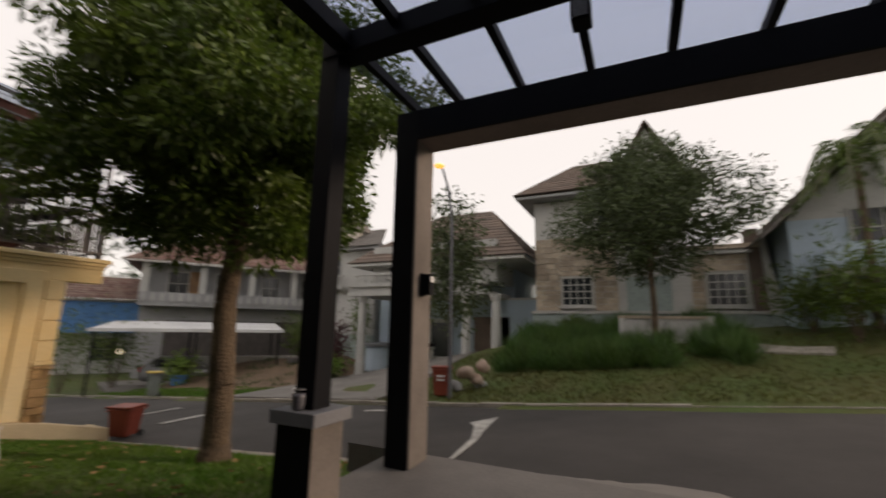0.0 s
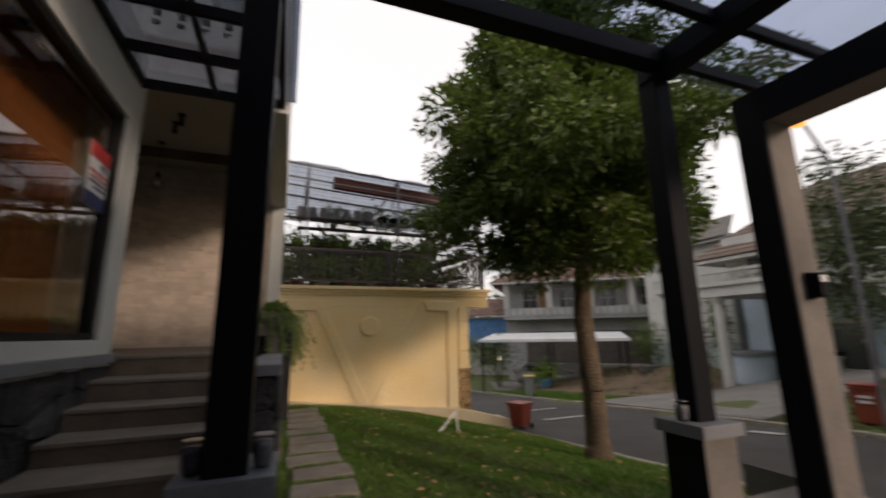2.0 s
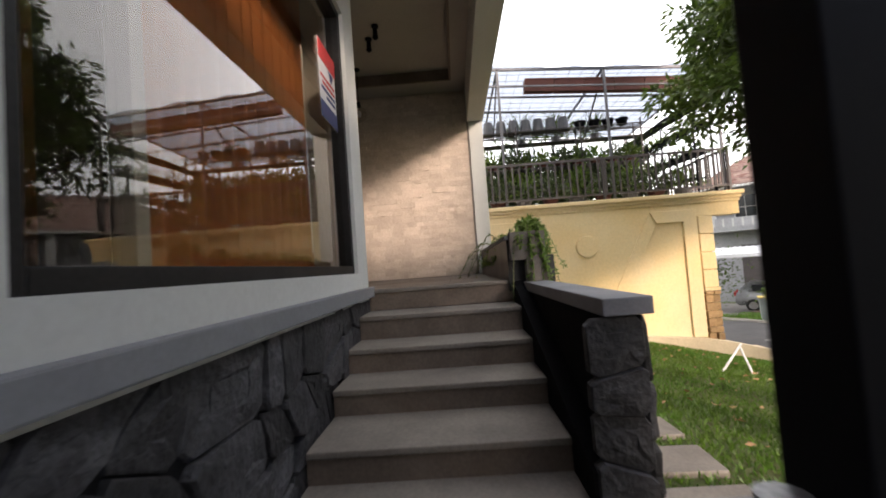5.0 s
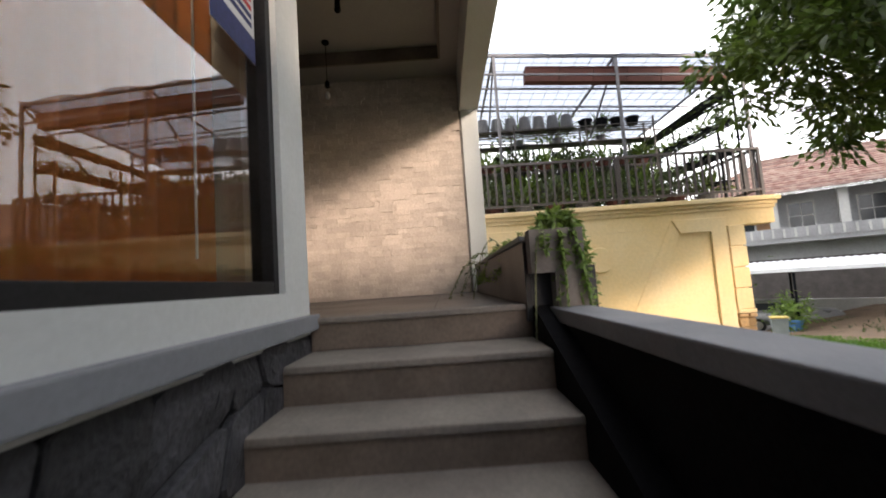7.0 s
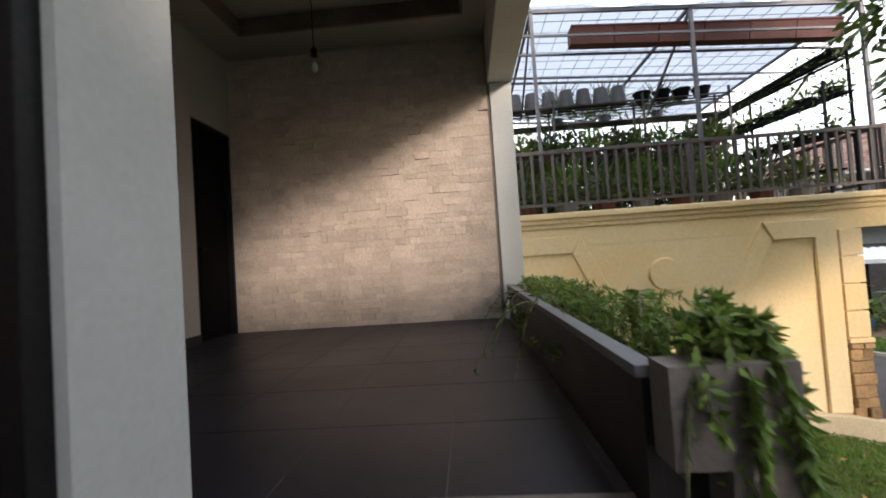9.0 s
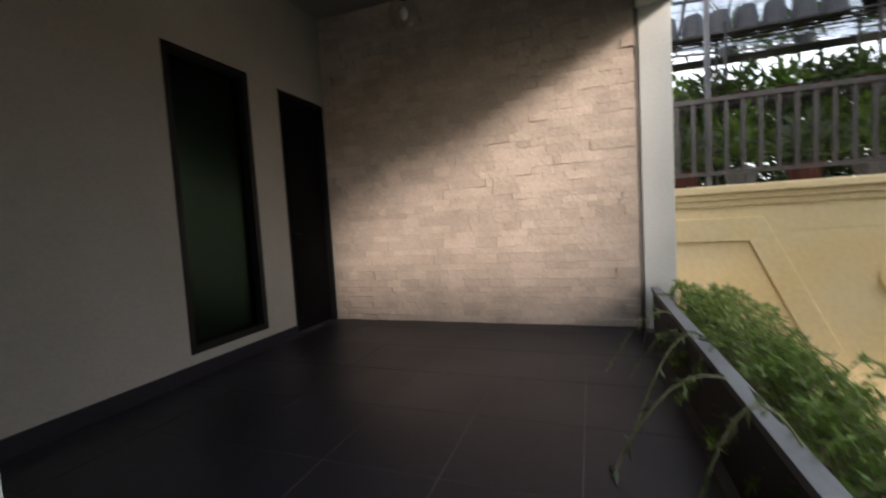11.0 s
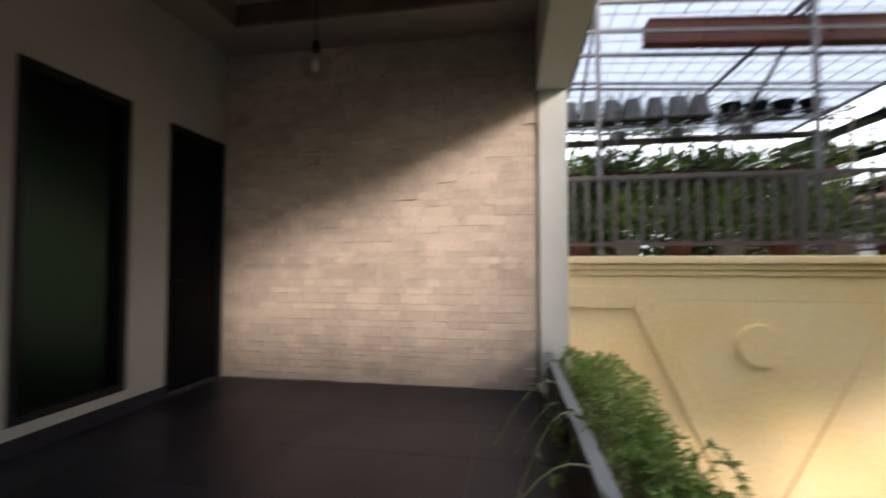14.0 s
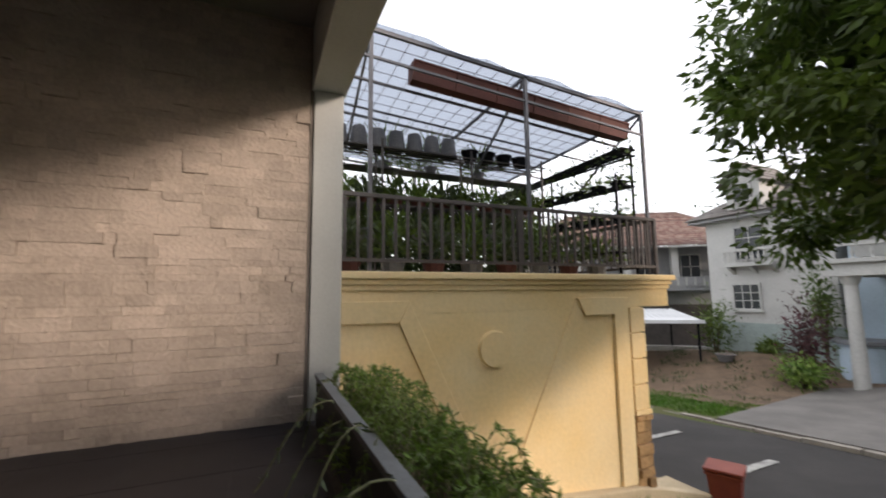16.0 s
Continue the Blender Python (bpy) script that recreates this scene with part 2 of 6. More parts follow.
M_RED = mat("red_print", (0.55, 0.03, 0.03), rough=0.6, bump=0)
M_NAVY = mat("navy_print", (0.02, 0.03, 0.14), rough=0.6, bump=0)
M_RAG = mat("pale_sacking", (0.42, 0.33, 0.27), (0.30, 0.20, 0.16), rough=0.95, scale=8)
M_LAMP = lit("sodium_lamp_glow", (1.0, 0.36, 0.04), 4.5)
M_BULB = glass("clear_bulb_glass", (0.93, 0.92, 0.90), 0.06)


# ---- building helpers ----
def link(name, bm, material, parent=None, smooth=False):
    me = bpy.data.meshes.new(name)
    bm.to_mesh(me)
    bm.free()
    for m in material if isinstance(material, (list, tuple)) else (material,):
        me.materials.append(m)
    if smooth:
        for p in me.polygons:
            p.use_smooth = True
    ob = new(name, me)
    if parent is not None:
        ob.parent = parent
    return ob


def part(name, bm, material, parent, label="", smooth=False):
    ob = link(name, bm, material, parent, smooth)
    return tagged(ob, label) if label else ob


def thing(name, loc, label, category, group="", kind="", rz=0.0):
    e = new(name)
    e.empty_display_size = 0.1
    e.matrix_basis = pose(*loc, 0, 0, rz)
    return tagged(e, label, category, group, kind)


def struct(name, bm, material, label, category, smooth=False):
    return tagged(link(name, bm, material, None, smooth), label, category, "", "structure")


def box(bm, x0, x1, y0, y1, z0, z1, bevel=0.0):
    r = bmesh.ops.create_cube(bm, size=1.0, matrix=Matrix.Translation(((x0 + x1) / 2, (y0 + y1) / 2, (z0 + z1) / 2)) @ Matrix.Diagonal((abs(x1 - x0), abs(y1 - y0), abs(z1 - z0), 1)))
    if bevel:
        vs = set(r["verts"])
        es = [e for e in bm.edges if e.verts[0] in vs and e.verts[1] in vs]
        bmesh.ops.bevel(bm, geom=es, offset=bevel, segments=2, affect="EDGES", profile=0.6)
    return r["verts"]


def B(*a, bevel=0.0):
    bm = bmesh.new()
    box(bm, *a, bevel=bevel)
    return bm


def tube(bm, p, q, r0, r1=None, n=8, caps=True):
    p, q = Vector(p), Vector(q)
    d = q - p
    m = Matrix.Translation((p + q) / 2) @ d.to_track_quat("Z", "Y").to_matrix().to_4x4()
    return bmesh.ops.create_cone(bm, cap_ends=caps, segments=n, radius1=r0, radius2=r0 if r1 is None else r1, depth=d.length, matrix=m)["verts"]


def bar(bm, p, q, w, h=None):
    """A square bar from p to q."""
    p, q = Vector(p), Vector(q)
    d = q - p
    m = Matrix.Translation((p + q) / 2) @ d.to_track_quat("Z", "Y").to_matrix().to_4x4() @ Matrix.Diagonal((h or w, w, d.length, 1))
    return bmesh.ops.create_cube(bm, size=1.0, matrix=m)["verts"]


def prism(bm, pts, off):
    """A flat polygon carried along off into a solid."""
    a = [bm.verts.new(p) for p in pts]
    b = [bm.verts.new(Vector(p) + Vector(off)) for p in pts]
    n = len(pts)
    fs = [bm.faces.new(a), bm.faces.new(list(reversed(b)))]
    for i in range(n):
        fs.append(bm.faces.new((a[i], b[i], b[(i + 1) % n], a[(i + 1) % n])))
    bmesh.ops.recalc_face_normals(bm, faces=fs)


def lathe(bm, profile, n=14, at=(0, 0, 0)):
    """A turned body from (radius, height) pairs."""
    rings = []
    for r, z in profile:
        rings.append([bm.verts.new((at[0] + r * math.cos(2 * math.pi * k / n), at[1] + r * math.sin(2 * math.pi * k / n), at[2] + z)) for k in range(n)])
    for a, b in zip(rings, rings[1:]):
        for k in range(n):
            bm.faces.new((a[k], a[(k + 1) % n], b[(k + 1) % n], b[k]))
    bm.faces.new(list(reversed(rings[0])))
    bm.faces.new(rings[-1])


def wall_with_holes(bm, axis, at, thick, u0, u1, z0, z1, holes):
    """A wall in the plane axis=at, thick towards plus, with rectangular holes (ua, ub, za, zb)."""
    us = sorted({u0, u1, *[h[0] for h in holes], *[h[1] for h in holes]})
    zs = sorted({z0, z1, *[h[2] for h in holes], *[h[3] for h in holes]})
    for ua, ub in zip(us, us[1:]):
        run = None
        for za, zb in zip(zs, zs[1:]):
            c = ((ua + ub) / 2, (za + zb) / 2)
            solid = not any(h[0] < c[0] < h[1] and h[2] < c[1] < h[3] for h in holes)
            if solid:
                run = (run[0], zb) if run else (za, zb)
            if run and (not solid or zb == zs[-1]):
                lo, hi = min(at, at + thick), max(at, at + thick)
                if axis == "y":
                    box(bm, ua, ub, lo, hi, *run)
                else:
                    box(bm, lo, hi, ua, ub, *run)
                run = None


def blades(name, base, length, width, lean, material, seed=1, curl=0.4):
    """Many small blades or leaves as one mesh: base points and directions as arrays."""
    rng = np.random.default_rng(seed)
    n = len(base)
    d = lean / np.linalg.norm(lean, axis=1, keepdims=True)
    side = np.cross(d, rng.normal(size=(n, 3)))
    side /= np.linalg.norm(side, axis=1, keepdims=True) + 1e-9
    L, W = length[:, None], width[:, None]
    nrm = np.cross(d, side)
    v = np.stack([base, base + d * L * 0.45 + side * W + nrm * L * 0.06, base + d * L * 0.45 - side * W + nrm * L * 0.06, base + d * L - nrm * L * curl * 0.3], axis=1).reshape(-1, 3)
    i = np.arange(n)[:, None] * 4
    f = np.concatenate([i + np.array([[0, 1, 2]]), i + np.array([[1, 3, 2]])], axis=1).reshape(-1, 3)
    me = bpy.data.meshes.new(name)
    me.vertices.add(len(v))
    me.vertices.foreach_set("co", v.ravel())
    me.loops.add(f.size)
    me.loops.foreach_set("vertex_index", f.ravel().astype(np.int32))
    me.polygons.add(len(f))
    me.polygons.foreach_set("loop_start", np.arange(len(f), dtype=np.int32) * 3)
    me.update(calc_edges=True)
    me.validate()
    me.materials.append(material)
    return new(name, me)


# ---- ground, road and lawn ----
def clamp(v, a=0.0, b=1.0):
    return max(a, min(b, v))


def sm(v):
    v = clamp(v)
    return v * v * (3 - 2 * v)


def road_z(x):
    return -0.32 + 0.085 * clamp(x, -26, 14)


def far_kerb(x):
    return 8.45 - 0.085 * min(0, x + 2)


NEAR_KERB = 4.3


def lawn_z(x, y):
    a = -0.06 + 0.018 * min(0, x + 1.5)
    b = road_z(x) + 0.05
    t = clamp((y + 0.3) / 4.5)
    return a + (b - a) * t ** 1.4


def ground_z(x, y):
    z = road_z(x)
    if y < NEAR_KERB:
        if x < -1.7:
            return lawn_z(max(x, -9.2), y) + 0.02 * noise.noise((x * 0.9, y * 0.9, 0)) - sm((-8.9 - x) / 0.5) * 0.5
        return z - 0.3
    k = far_kerb(x)
    if y < k:
        return z - 0.06
    rise = 1.2 * sm((x + 11) / 7.5)
    return z + 0.07 + rise * sm((y - k) / 8.5) + 0.04 * noise.noise((x * 0.5, y * 0.5, 3))


NEAR_EDGE = 3.8


def sheet(name, xs, ys, zf, material):
    bm = bmesh.new()
    g = [[bm.verts.new((x, y, zf(x, y))) for x in xs] for y in ys]
    for j in range(len(ys) - 1):
        for i in range(len(xs) - 1):
            bm.faces.new((g[j][i], g[j][i + 1], g[j + 1][i + 1], g[j + 1][i]))
    return link(name, bm, material, None, True)


def steps_of(a, b, d):
    n = max(1, round((b - a) / d))
    return [a + (b - a) * k / n for k in range(n + 1)]


gx = [-900, -300, -120, -70, -45] + steps_of(-32, -10, 0.8) + steps_of(-9.6, -1.8, 0.3) + steps_of(-1.5, 12, 0.8) + [20, 40, 90, 300, 900]
gy = [-900, -300, -90, -40, -20, -8] + steps_of(-3, 4.24, 0.24) + [4.36, 5.5, 7.0, 8.2] + steps_of(8.5, 22, 0.5) + [30, 45, 90, 300, 900]
ground = tagged(sheet("ground", gx, gy, ground_z, M_TURF), "grassy ground sloping down with the street", "ground", "", "structure")
road = tagged(sheet("road", steps_of(-60, 40, 1.0), [0, 0.25, 0.5, 0.75, 1.0], lambda x, v: 0, M_ROAD), "worn dark asphalt residential street", "road", "", "structure")
for v in road.data.vertices:
    near = NEAR_KERB if v.co.x < -2.6 else NEAR_EDGE
    v.co.y = near + v.co.y * (far_kerb(v.co.x) - near)
    v.co.z = road_z(v.co.x) + 0.012 * noise.noise((v.co.x * 0.4, v.co.y * 0.4, 7))


def kerb_run(name, yf, w, h, x0, x1, label):
    """Concrete kerb stones laid in a row, each a piece."""
    k = tagged(new(name), label, "kerb", "", "structure")
    x = x0
    rng = random.Random(5)
    while x < x1:
        n = min(x + 0.98, x1)
        bm = bmesh.new()
        ya, yb = yf(x), yf(n)
        za, zb = road_z(x), road_z(n)
        j = rng.uniform(-0.012, 0.012)
        prism(bm, [(x, ya, za - 0.1), (n - 0.02, yb, zb - 0.1), (n - 0.02, yb, zb + h + j), (x, ya, za + h + j)], (0, w, 0))
        part("kerb_stone", bm, M_KERB, k)
        x += 1.0


kerb_run("kerb_far", far_kerb, 0.16, 0.075, -40, 16, "weathered pale concrete kerb along the far roadside")
kerb_run("kerb_near", lambda x: NEAR_KERB - 0.14, 0.14, 0.055, -9.0, -1.9, "low broken concrete kerb beside the lawn")

mark = tagged(new("road_marking"), "worn white painted arrow and dashes on asphalt", "marking", "", "structure")


def flat_mark(pts, name):
    bm = bmesh.new()
    prism(bm, [(x, y, road_z(x) + 0.014) for x, y in pts], (0, 0, 0.006))
    part(name, bm, M_PAINT, mark)


flat_mark([(-1.99, 4.73), (-1.93, 4.73), (-1.98, 5.69), (-2.10, 6.32), (-2.22, 7.41), (-2.56, 6.85), (-2.38, 6.62), (-2.10, 5.74)], "arrow")
for cx, cy, a in ((-9.6, 6.65, 92), (-11.9, 7.15, 92), (-5.2, 7.9, 10), (-6.1, 7.75, 10)):
    u = Vector((math.cos(radians(a)), math.sin(radians(a)))) * (0.75 if a > 50 else 0.28)
    v = Vector((-u.y, u.x)).normalized() * 0.09
    flat_mark([tuple(Vector((cx, cy)) + s * u + w * v) for s, w in ((-1, -1), (1, -1), (1, 1), (-1, 1))], "dash")

bm = bmesh.new()
box(bm, -1.85, 5.5, -2.69, 3.25, -0.5, 0.0)
struct("floor_carport", bm, M_CONC, "plain grey concrete carport floor", "floor")
bm = bmesh.new()
redge = random.Random(9)
RAMP = [(-2.4 + 0.1 * k, 3.82 + 0.48 * clamp((k - 6) / 13) + redge.uniform(-0.035, 0.035)) for k in range(30)] + [(0.75, 4.2), (1.0, 3.95), (2.0, 3.7), (5.5, 3.5)]
for (xa, ya), (xb, yb) in zip(RAMP, RAMP[1:]):
    prism(bm, [(xa, 3.25, -0.004), (xb, 3.25, -0.004), (xb, yb, road_z(xb) + 0.03), (xa, ya, road_z(xa) + 0.03)], (0, 0, -0.25))
struct("driveway_ramp", bm, M_CONC, "rough pale concrete ramp down to street", "ramp")

# ---- steps ----
TREADS = [(-2.51, 0.165), (-2.90, 0.325), (-3.38, 0.48), (-3.765, 0.645), (-4.155, 0.828), (-4.59, 1.02)]
stair = tagged(new("stairs"), "six brown-grey cement steps up to the porch", "stairs", "", "structure")
for i, (x, z) in enumerate(TREADS):
    back = TREADS[i + 1][0] - 0.03 if i < 5 else -4.678
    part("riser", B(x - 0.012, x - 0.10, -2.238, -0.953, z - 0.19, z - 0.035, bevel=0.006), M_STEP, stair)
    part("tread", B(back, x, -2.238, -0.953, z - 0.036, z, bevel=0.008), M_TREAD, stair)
part("stair_core", B(-4.75, -2.75, -2.236, -0.955, -0.4, 0.13), M_STEP, stair)
struct("landing", B(-2.62, -1.86, -2.24, -0.85, -0.3, -0.004, bevel=0.01), M_CONC, "grey cement landing before the steps", "landing")

# ---- porch ----
PF = 1.02
struct("floor_porch_base", B(-8.6, -4.68, -4.5, -0.78, -1.4, PF - 0.002), M_GROUT, "pale grout bed under dark porch tiles", "floor")
brick_wall = struct("wall_west", B(-8.55, -8.325, -4.5, -1.03, -1.0, 4.4), M_JOINT, "split-face sandstone clad porch wall", "wall")
bm = bmesh.new()
wall_with_holes(bm, "y", -4.22, -0.22, -8.325, -4.42, PF - 0.2, 4.36, [(-7.22, -6.44, 1.20, 3.45), (-8.30, -7.58, PF - 0.2, 3.42)])
struct("wall_south", bm, M_WARM, "plain cream painted porch wall", "wall")
struct("wall_bay_end", B(-4.60, -4.40, -4.22, -2.44, 0.9, 4.36), M_WARM, "plain cream painted wall beside the porch", "wall")
struct("baseboard", B(-7.57, -4.61, -4.218, -4.200, PF, PF + 0.11, bevel=0.003), M_TILE, "dark tile skirting along the porch wall", "baseboard")
struct("column_porch", B(-8.52, -8.275, -1.03, -0.78, -1.0, 3.77, bevel=0.008), M_WHITE, "slim white plastered corner column", "column")
struct("trim_porch", B(-8.325, -8.30, -1.06, -1.032, PF, 3.77), M_TAUPE, "thin brown corner bead beside the stone", "trim")
struct("beam_porch", B(-8.55, -4.42, -1.05, -0.76, 3.77, 4.72, bevel=0.008), M_WHITE, "white plastered beam over the porch edge", "beam")
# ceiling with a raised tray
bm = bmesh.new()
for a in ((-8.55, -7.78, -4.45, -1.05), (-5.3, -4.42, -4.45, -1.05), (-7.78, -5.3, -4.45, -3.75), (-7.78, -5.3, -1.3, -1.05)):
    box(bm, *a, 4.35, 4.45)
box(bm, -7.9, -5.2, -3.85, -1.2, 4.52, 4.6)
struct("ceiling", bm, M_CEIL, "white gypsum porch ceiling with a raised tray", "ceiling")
bm = bmesh.new()
for a in ((-7.80, -5.28, -3.77, -3.745), (-7.80, -5.28, -1.325, -1.295), (-7.80, -7.765, -3.745, -1.325), (-5.315, -5.28, -3.745, -1.325)):
    box(bm, *a, 4.335, 4.53)
struct("trim_ceiling_tray", bm, M_STEP, "dark brown edge of the ceiling tray", "trim")

# porch window and door
win = tagged(new("window_1"), "tall green-tinted fixed window in a dark frame", "window", "", "structure")
for n, a in (("frame", (-7.215, -7.165, -4.36, -4.222, 1.20, 3.45)), ("frame", (-6.495, -6.445, -4.36, -4.222, 1.20, 3.45)), ("frame", (-7.165, -6.495, -4.36, -4.222, 3.40, 3.45)), ("sill", (-7.165, -6.495, -4.36, -4.222, 1.20, 1.25))):
    part(n, B(*a, bevel=0.004), M_FRAME, win)
part("pane", B(-7.165, -6.495, -4.302, -4.296, 1.25, 3.40), M_DARKGLASS, win)
door = tagged(new("door_1"), "closed black wooden porch door", "door", "", "structure")
part("leaf", B(-8.26, -7.62, -4.33, -4.29, PF + 0.01, 3.37, bevel=0.004), M_BLACKDOOR, door)
for a in ((-8.295, -8.26, -4.36, -4.23, PF, 3.41), (-7.62, -7.585, -4.36, -4.23, PF, 3.41), (-8.26, -7.62, -4.36, -4.23, 3.37, 3.41)):
    part("frame", B(*a, bevel=0.004), M_FRAME, door)
for za, zb in ((1.2, 2.0), (2.15, 3.2)):
    part("panel", B(-8.16, -7.72, -4.292, -4.282, za, zb, bevel=0.006), M_BLACKDOOR, door)
bm = bmesh.new()
tube(bm, (-7.70, -4.29, 2.02), (-7.70, -4.25, 2.02), 0.012)
tube(bm, (-7.70, -4.25, 2.02), (-7.81, -4.25, 2.02), 0.010)
part("door_handle", bm, M_STEEL, door, "dark lever handle")
# the room behind the porch window
bm = bmesh.new()
box(bm, -9.0, -4.4, -8.0, -7.8, 0.8, 4.4)
box(bm, -9.0, -8.8, -7.8, -4.45, 0.8, 4.4)
box(bm, -4.62, -4.42, -7.8, -4.45, 0.8, 4.4)
box(bm, -9.0, -4.4, -8.0, -4.45, 4.4, 4.5)
box(bm, -9.0, -4.4, -8.0, -4.45, 0.7, 0.8)
struct("wall_back_room", bm, M_TAUPE, "dim plain inner room walls", "wall")

# ---- bay with the large window ----
BX0, BX1, BY = -4.60, -1.31, -2.24
bm = bmesh.new()
wall_with_holes(bm, "y", BY, -0.20, BX0, BX1, 0.93, 4.36, [(-4.25, -1.60, 1.175, 3.36)])
struct("wall_bay", bm, M_WHITE, "white painted bay wall", "wall")
struct("wall_bay_side", B(BX1 - 0.2, BX1 - 0.002, -2.70, BY - 0.2, 0.93, 4.36), M_WHITE, "white painted side of the bay", "wall")
bm = bmesh.new()
wall_with_holes(bm, "y", -2.69, -0.22, BX1 - 0.1, 5.6, -0.3, 4.36, [(-1.15, 0.75, 1.17, 3.36)])
struct("wall_house", bm, M_WHITE, "white painted house wall behind the carport", "wall")
struct("wall_lower_dark", B(BX1, 5.6, -2.69, -2.655, 0.0, 0.93), M_MORTAR, "black rendered base of the house wall", "wall")
struct("wall_bay_base", B(BX0, BX1 - 0.03, BY - 0.4, BY - 0.035, -0.3, 0.935), M_MORTAR, "dark mortar behind bay base stones", "wall")
struct("wall_bay_base_side", B(BX1 - 0.3, BX1 - 0.03, -2.69, BY - 0.38, -0.3, 0.935), M_MORTAR, "dark mortar behind bay base stones", "wall")
ledge = tagged(new("trim_ledge"), "grey painted projecting ledge under window", "ledge", "", "structure")
part("ledge_front", B(BX0 - 0.03, BX1 + 0.045, BY - 0.1, BY + 0.05, 0.955, 1.045, bevel=0.008), M_GREY, ledge)
part("ledge_side", B(BX1 - 0.1, BX1 + 0.045, -2.64, BY - 0.1, 0.955, 1.045, bevel=0.008), M_GREY, ledge)
part("ledge_wall", B(BX1 + 0.0, 5.6, -2.7, -2.64, 0.935, 1.045, bevel=0.008), M_GREY, ledge)
part("ledge_end", B(BX0 - 0.03, BX0 + 0.1, -2.5, BY - 0.1, 1.022, 1.045), M_GREY, ledge)

bay_win = tagged(new("window_2"), "large fixed pane reflecting the yellow wall, dark frame", "window", "", "structure")
for n, a in (("frame", (-4.25, -4.19, BY - 0.14, BY - 0.03, 1.175, 3.36)), ("frame", (-1.66, -1.60, BY - 0.14, BY - 0.03, 1.175, 3.36)), ("frame", (-4.19, -1.66, BY - 0.14, BY - 0.03, 3.30, 3.36)), ("frame", (-4.19, -1.66, BY - 0.14, BY - 0.03, 1.175, 1.235))):
    part(n, B(*a, bevel=0.005), M_FRAME, bay_win)
bay_pane = part("pane", B(-4.19, -1.66, BY - 0.088, BY - 0.082, 1.235, 3.30), M_WINGLASS, bay_win)
side_win = tagged(new("window_3"), "dark window in a dark frame under carport", "window", "", "structure")
for a in ((-1.15, -1.09, -2.80, -2.70, 1.17, 3.36), (0.69, 0.75, -2.80, -2.70, 1.17, 3.36), (-1.09, 0.69, -2.80, -2.70, 3.30, 3.36), (-1.09, 0.69, -2.80, -2.70, 1.17, 1.23)):
    part("frame", B(*a, bevel=0.005), M_FRAME, side_win)
part("pane", B(-1.09, 0.69, -2.752, -2.746, 1.23, 3.30), M_DARKGLASS, side_win)
# inside the bay room
bm = bmesh.new()
box(bm, -4.42, 5.6, -6.6, -6.4, 0.6, 4.4)
box(bm, 5.4, 5.6, -6.4, -2.95, 0.6, 4.4)
box(bm, -4.38, -1.55, -2.92, -2.46, 0.6, 0.72)
box(bm, -4.42, 5.6, -6.6, -2.925, 4.36, 4.5)
box(bm, -4.42, 5.6, -6.6, -2.925, 0.6, 0.72)
struct("wall_inner_room", bm, M_WARM, "plain walls of the room behind the bay", "wall")


def curtain(x0, x1, y, z0, z1, waves, amp):
    bm = bmesh.new()
    n = waves * 8
    rows = []
    for z in (z0, z1):
        rows.append([bm.verts.new((x0 + (x1 - x0) * k / n, y + amp * math.sin(2 * math.pi * waves * k / n) + 0.3 * amp * math.sin(k * 0.37), z)) for k in range(n + 1)])
    for k in range(n):
        bm.faces.new((rows[0][k], rows[0][k + 1], rows[1][k + 1], rows[1][k]))
    bmesh.ops.solidify(bm, geom=bm.faces[:], thickness=0.004)
    return bm


cur = thing("curtain", (-3.38, -2.66, 0.8), "orange-brown drawn curtain behind the bay window", "curtain")
part("cloth", curtain(-0.98, 0.93, 0, 0.0, 2.75, 13, 0.03), M_CURTAIN, cur, smooth=True)
bm = bmesh.new()
tube(bm, (-1.0, 0.0, 2.77), (1.9, 0.0, 2.77), 0.014)
part("rod", bm, M_STEEL, cur)
cab = thing("room_divider", (-2.9, -3.6, 0.72), "varnished wooden divider inside the room", "divider")
for x in (-0.04, 0.62, 1.24):
    part("stile", B(x, x + 0.06, -0.03, 0.03, 0, 2.6, bevel=0.005), M_WOODF, cab)
part("board", B(0.02, 0.62, -0.012, 0.012, 0.02, 2.55), M_WOODF, cab)
part("board", B(0.68, 1.24, -0.012, 0.012, 0.02, 1.0), M_WOODF, cab)

stile = thing("window_stile", (-2.36, -2.60, 0.72), "cream painted upright post behind the bay glass", "post")
part("post", B(-0.035, 0.035, -0.03, 0.03, 0, 2.9, bevel=0.004), M_WARM, stile)
wand = thing("curtain_wand", (-3.95, -2.50, 1.35), "thin white curtain wand hanging behind the glass", "curtain wand")
bm = bmesh.new()
tube(bm, (0, 0, 0), (0, 0, 1.6), 0.006, n=8)
part("rod", bm, M_PAPER, wand)

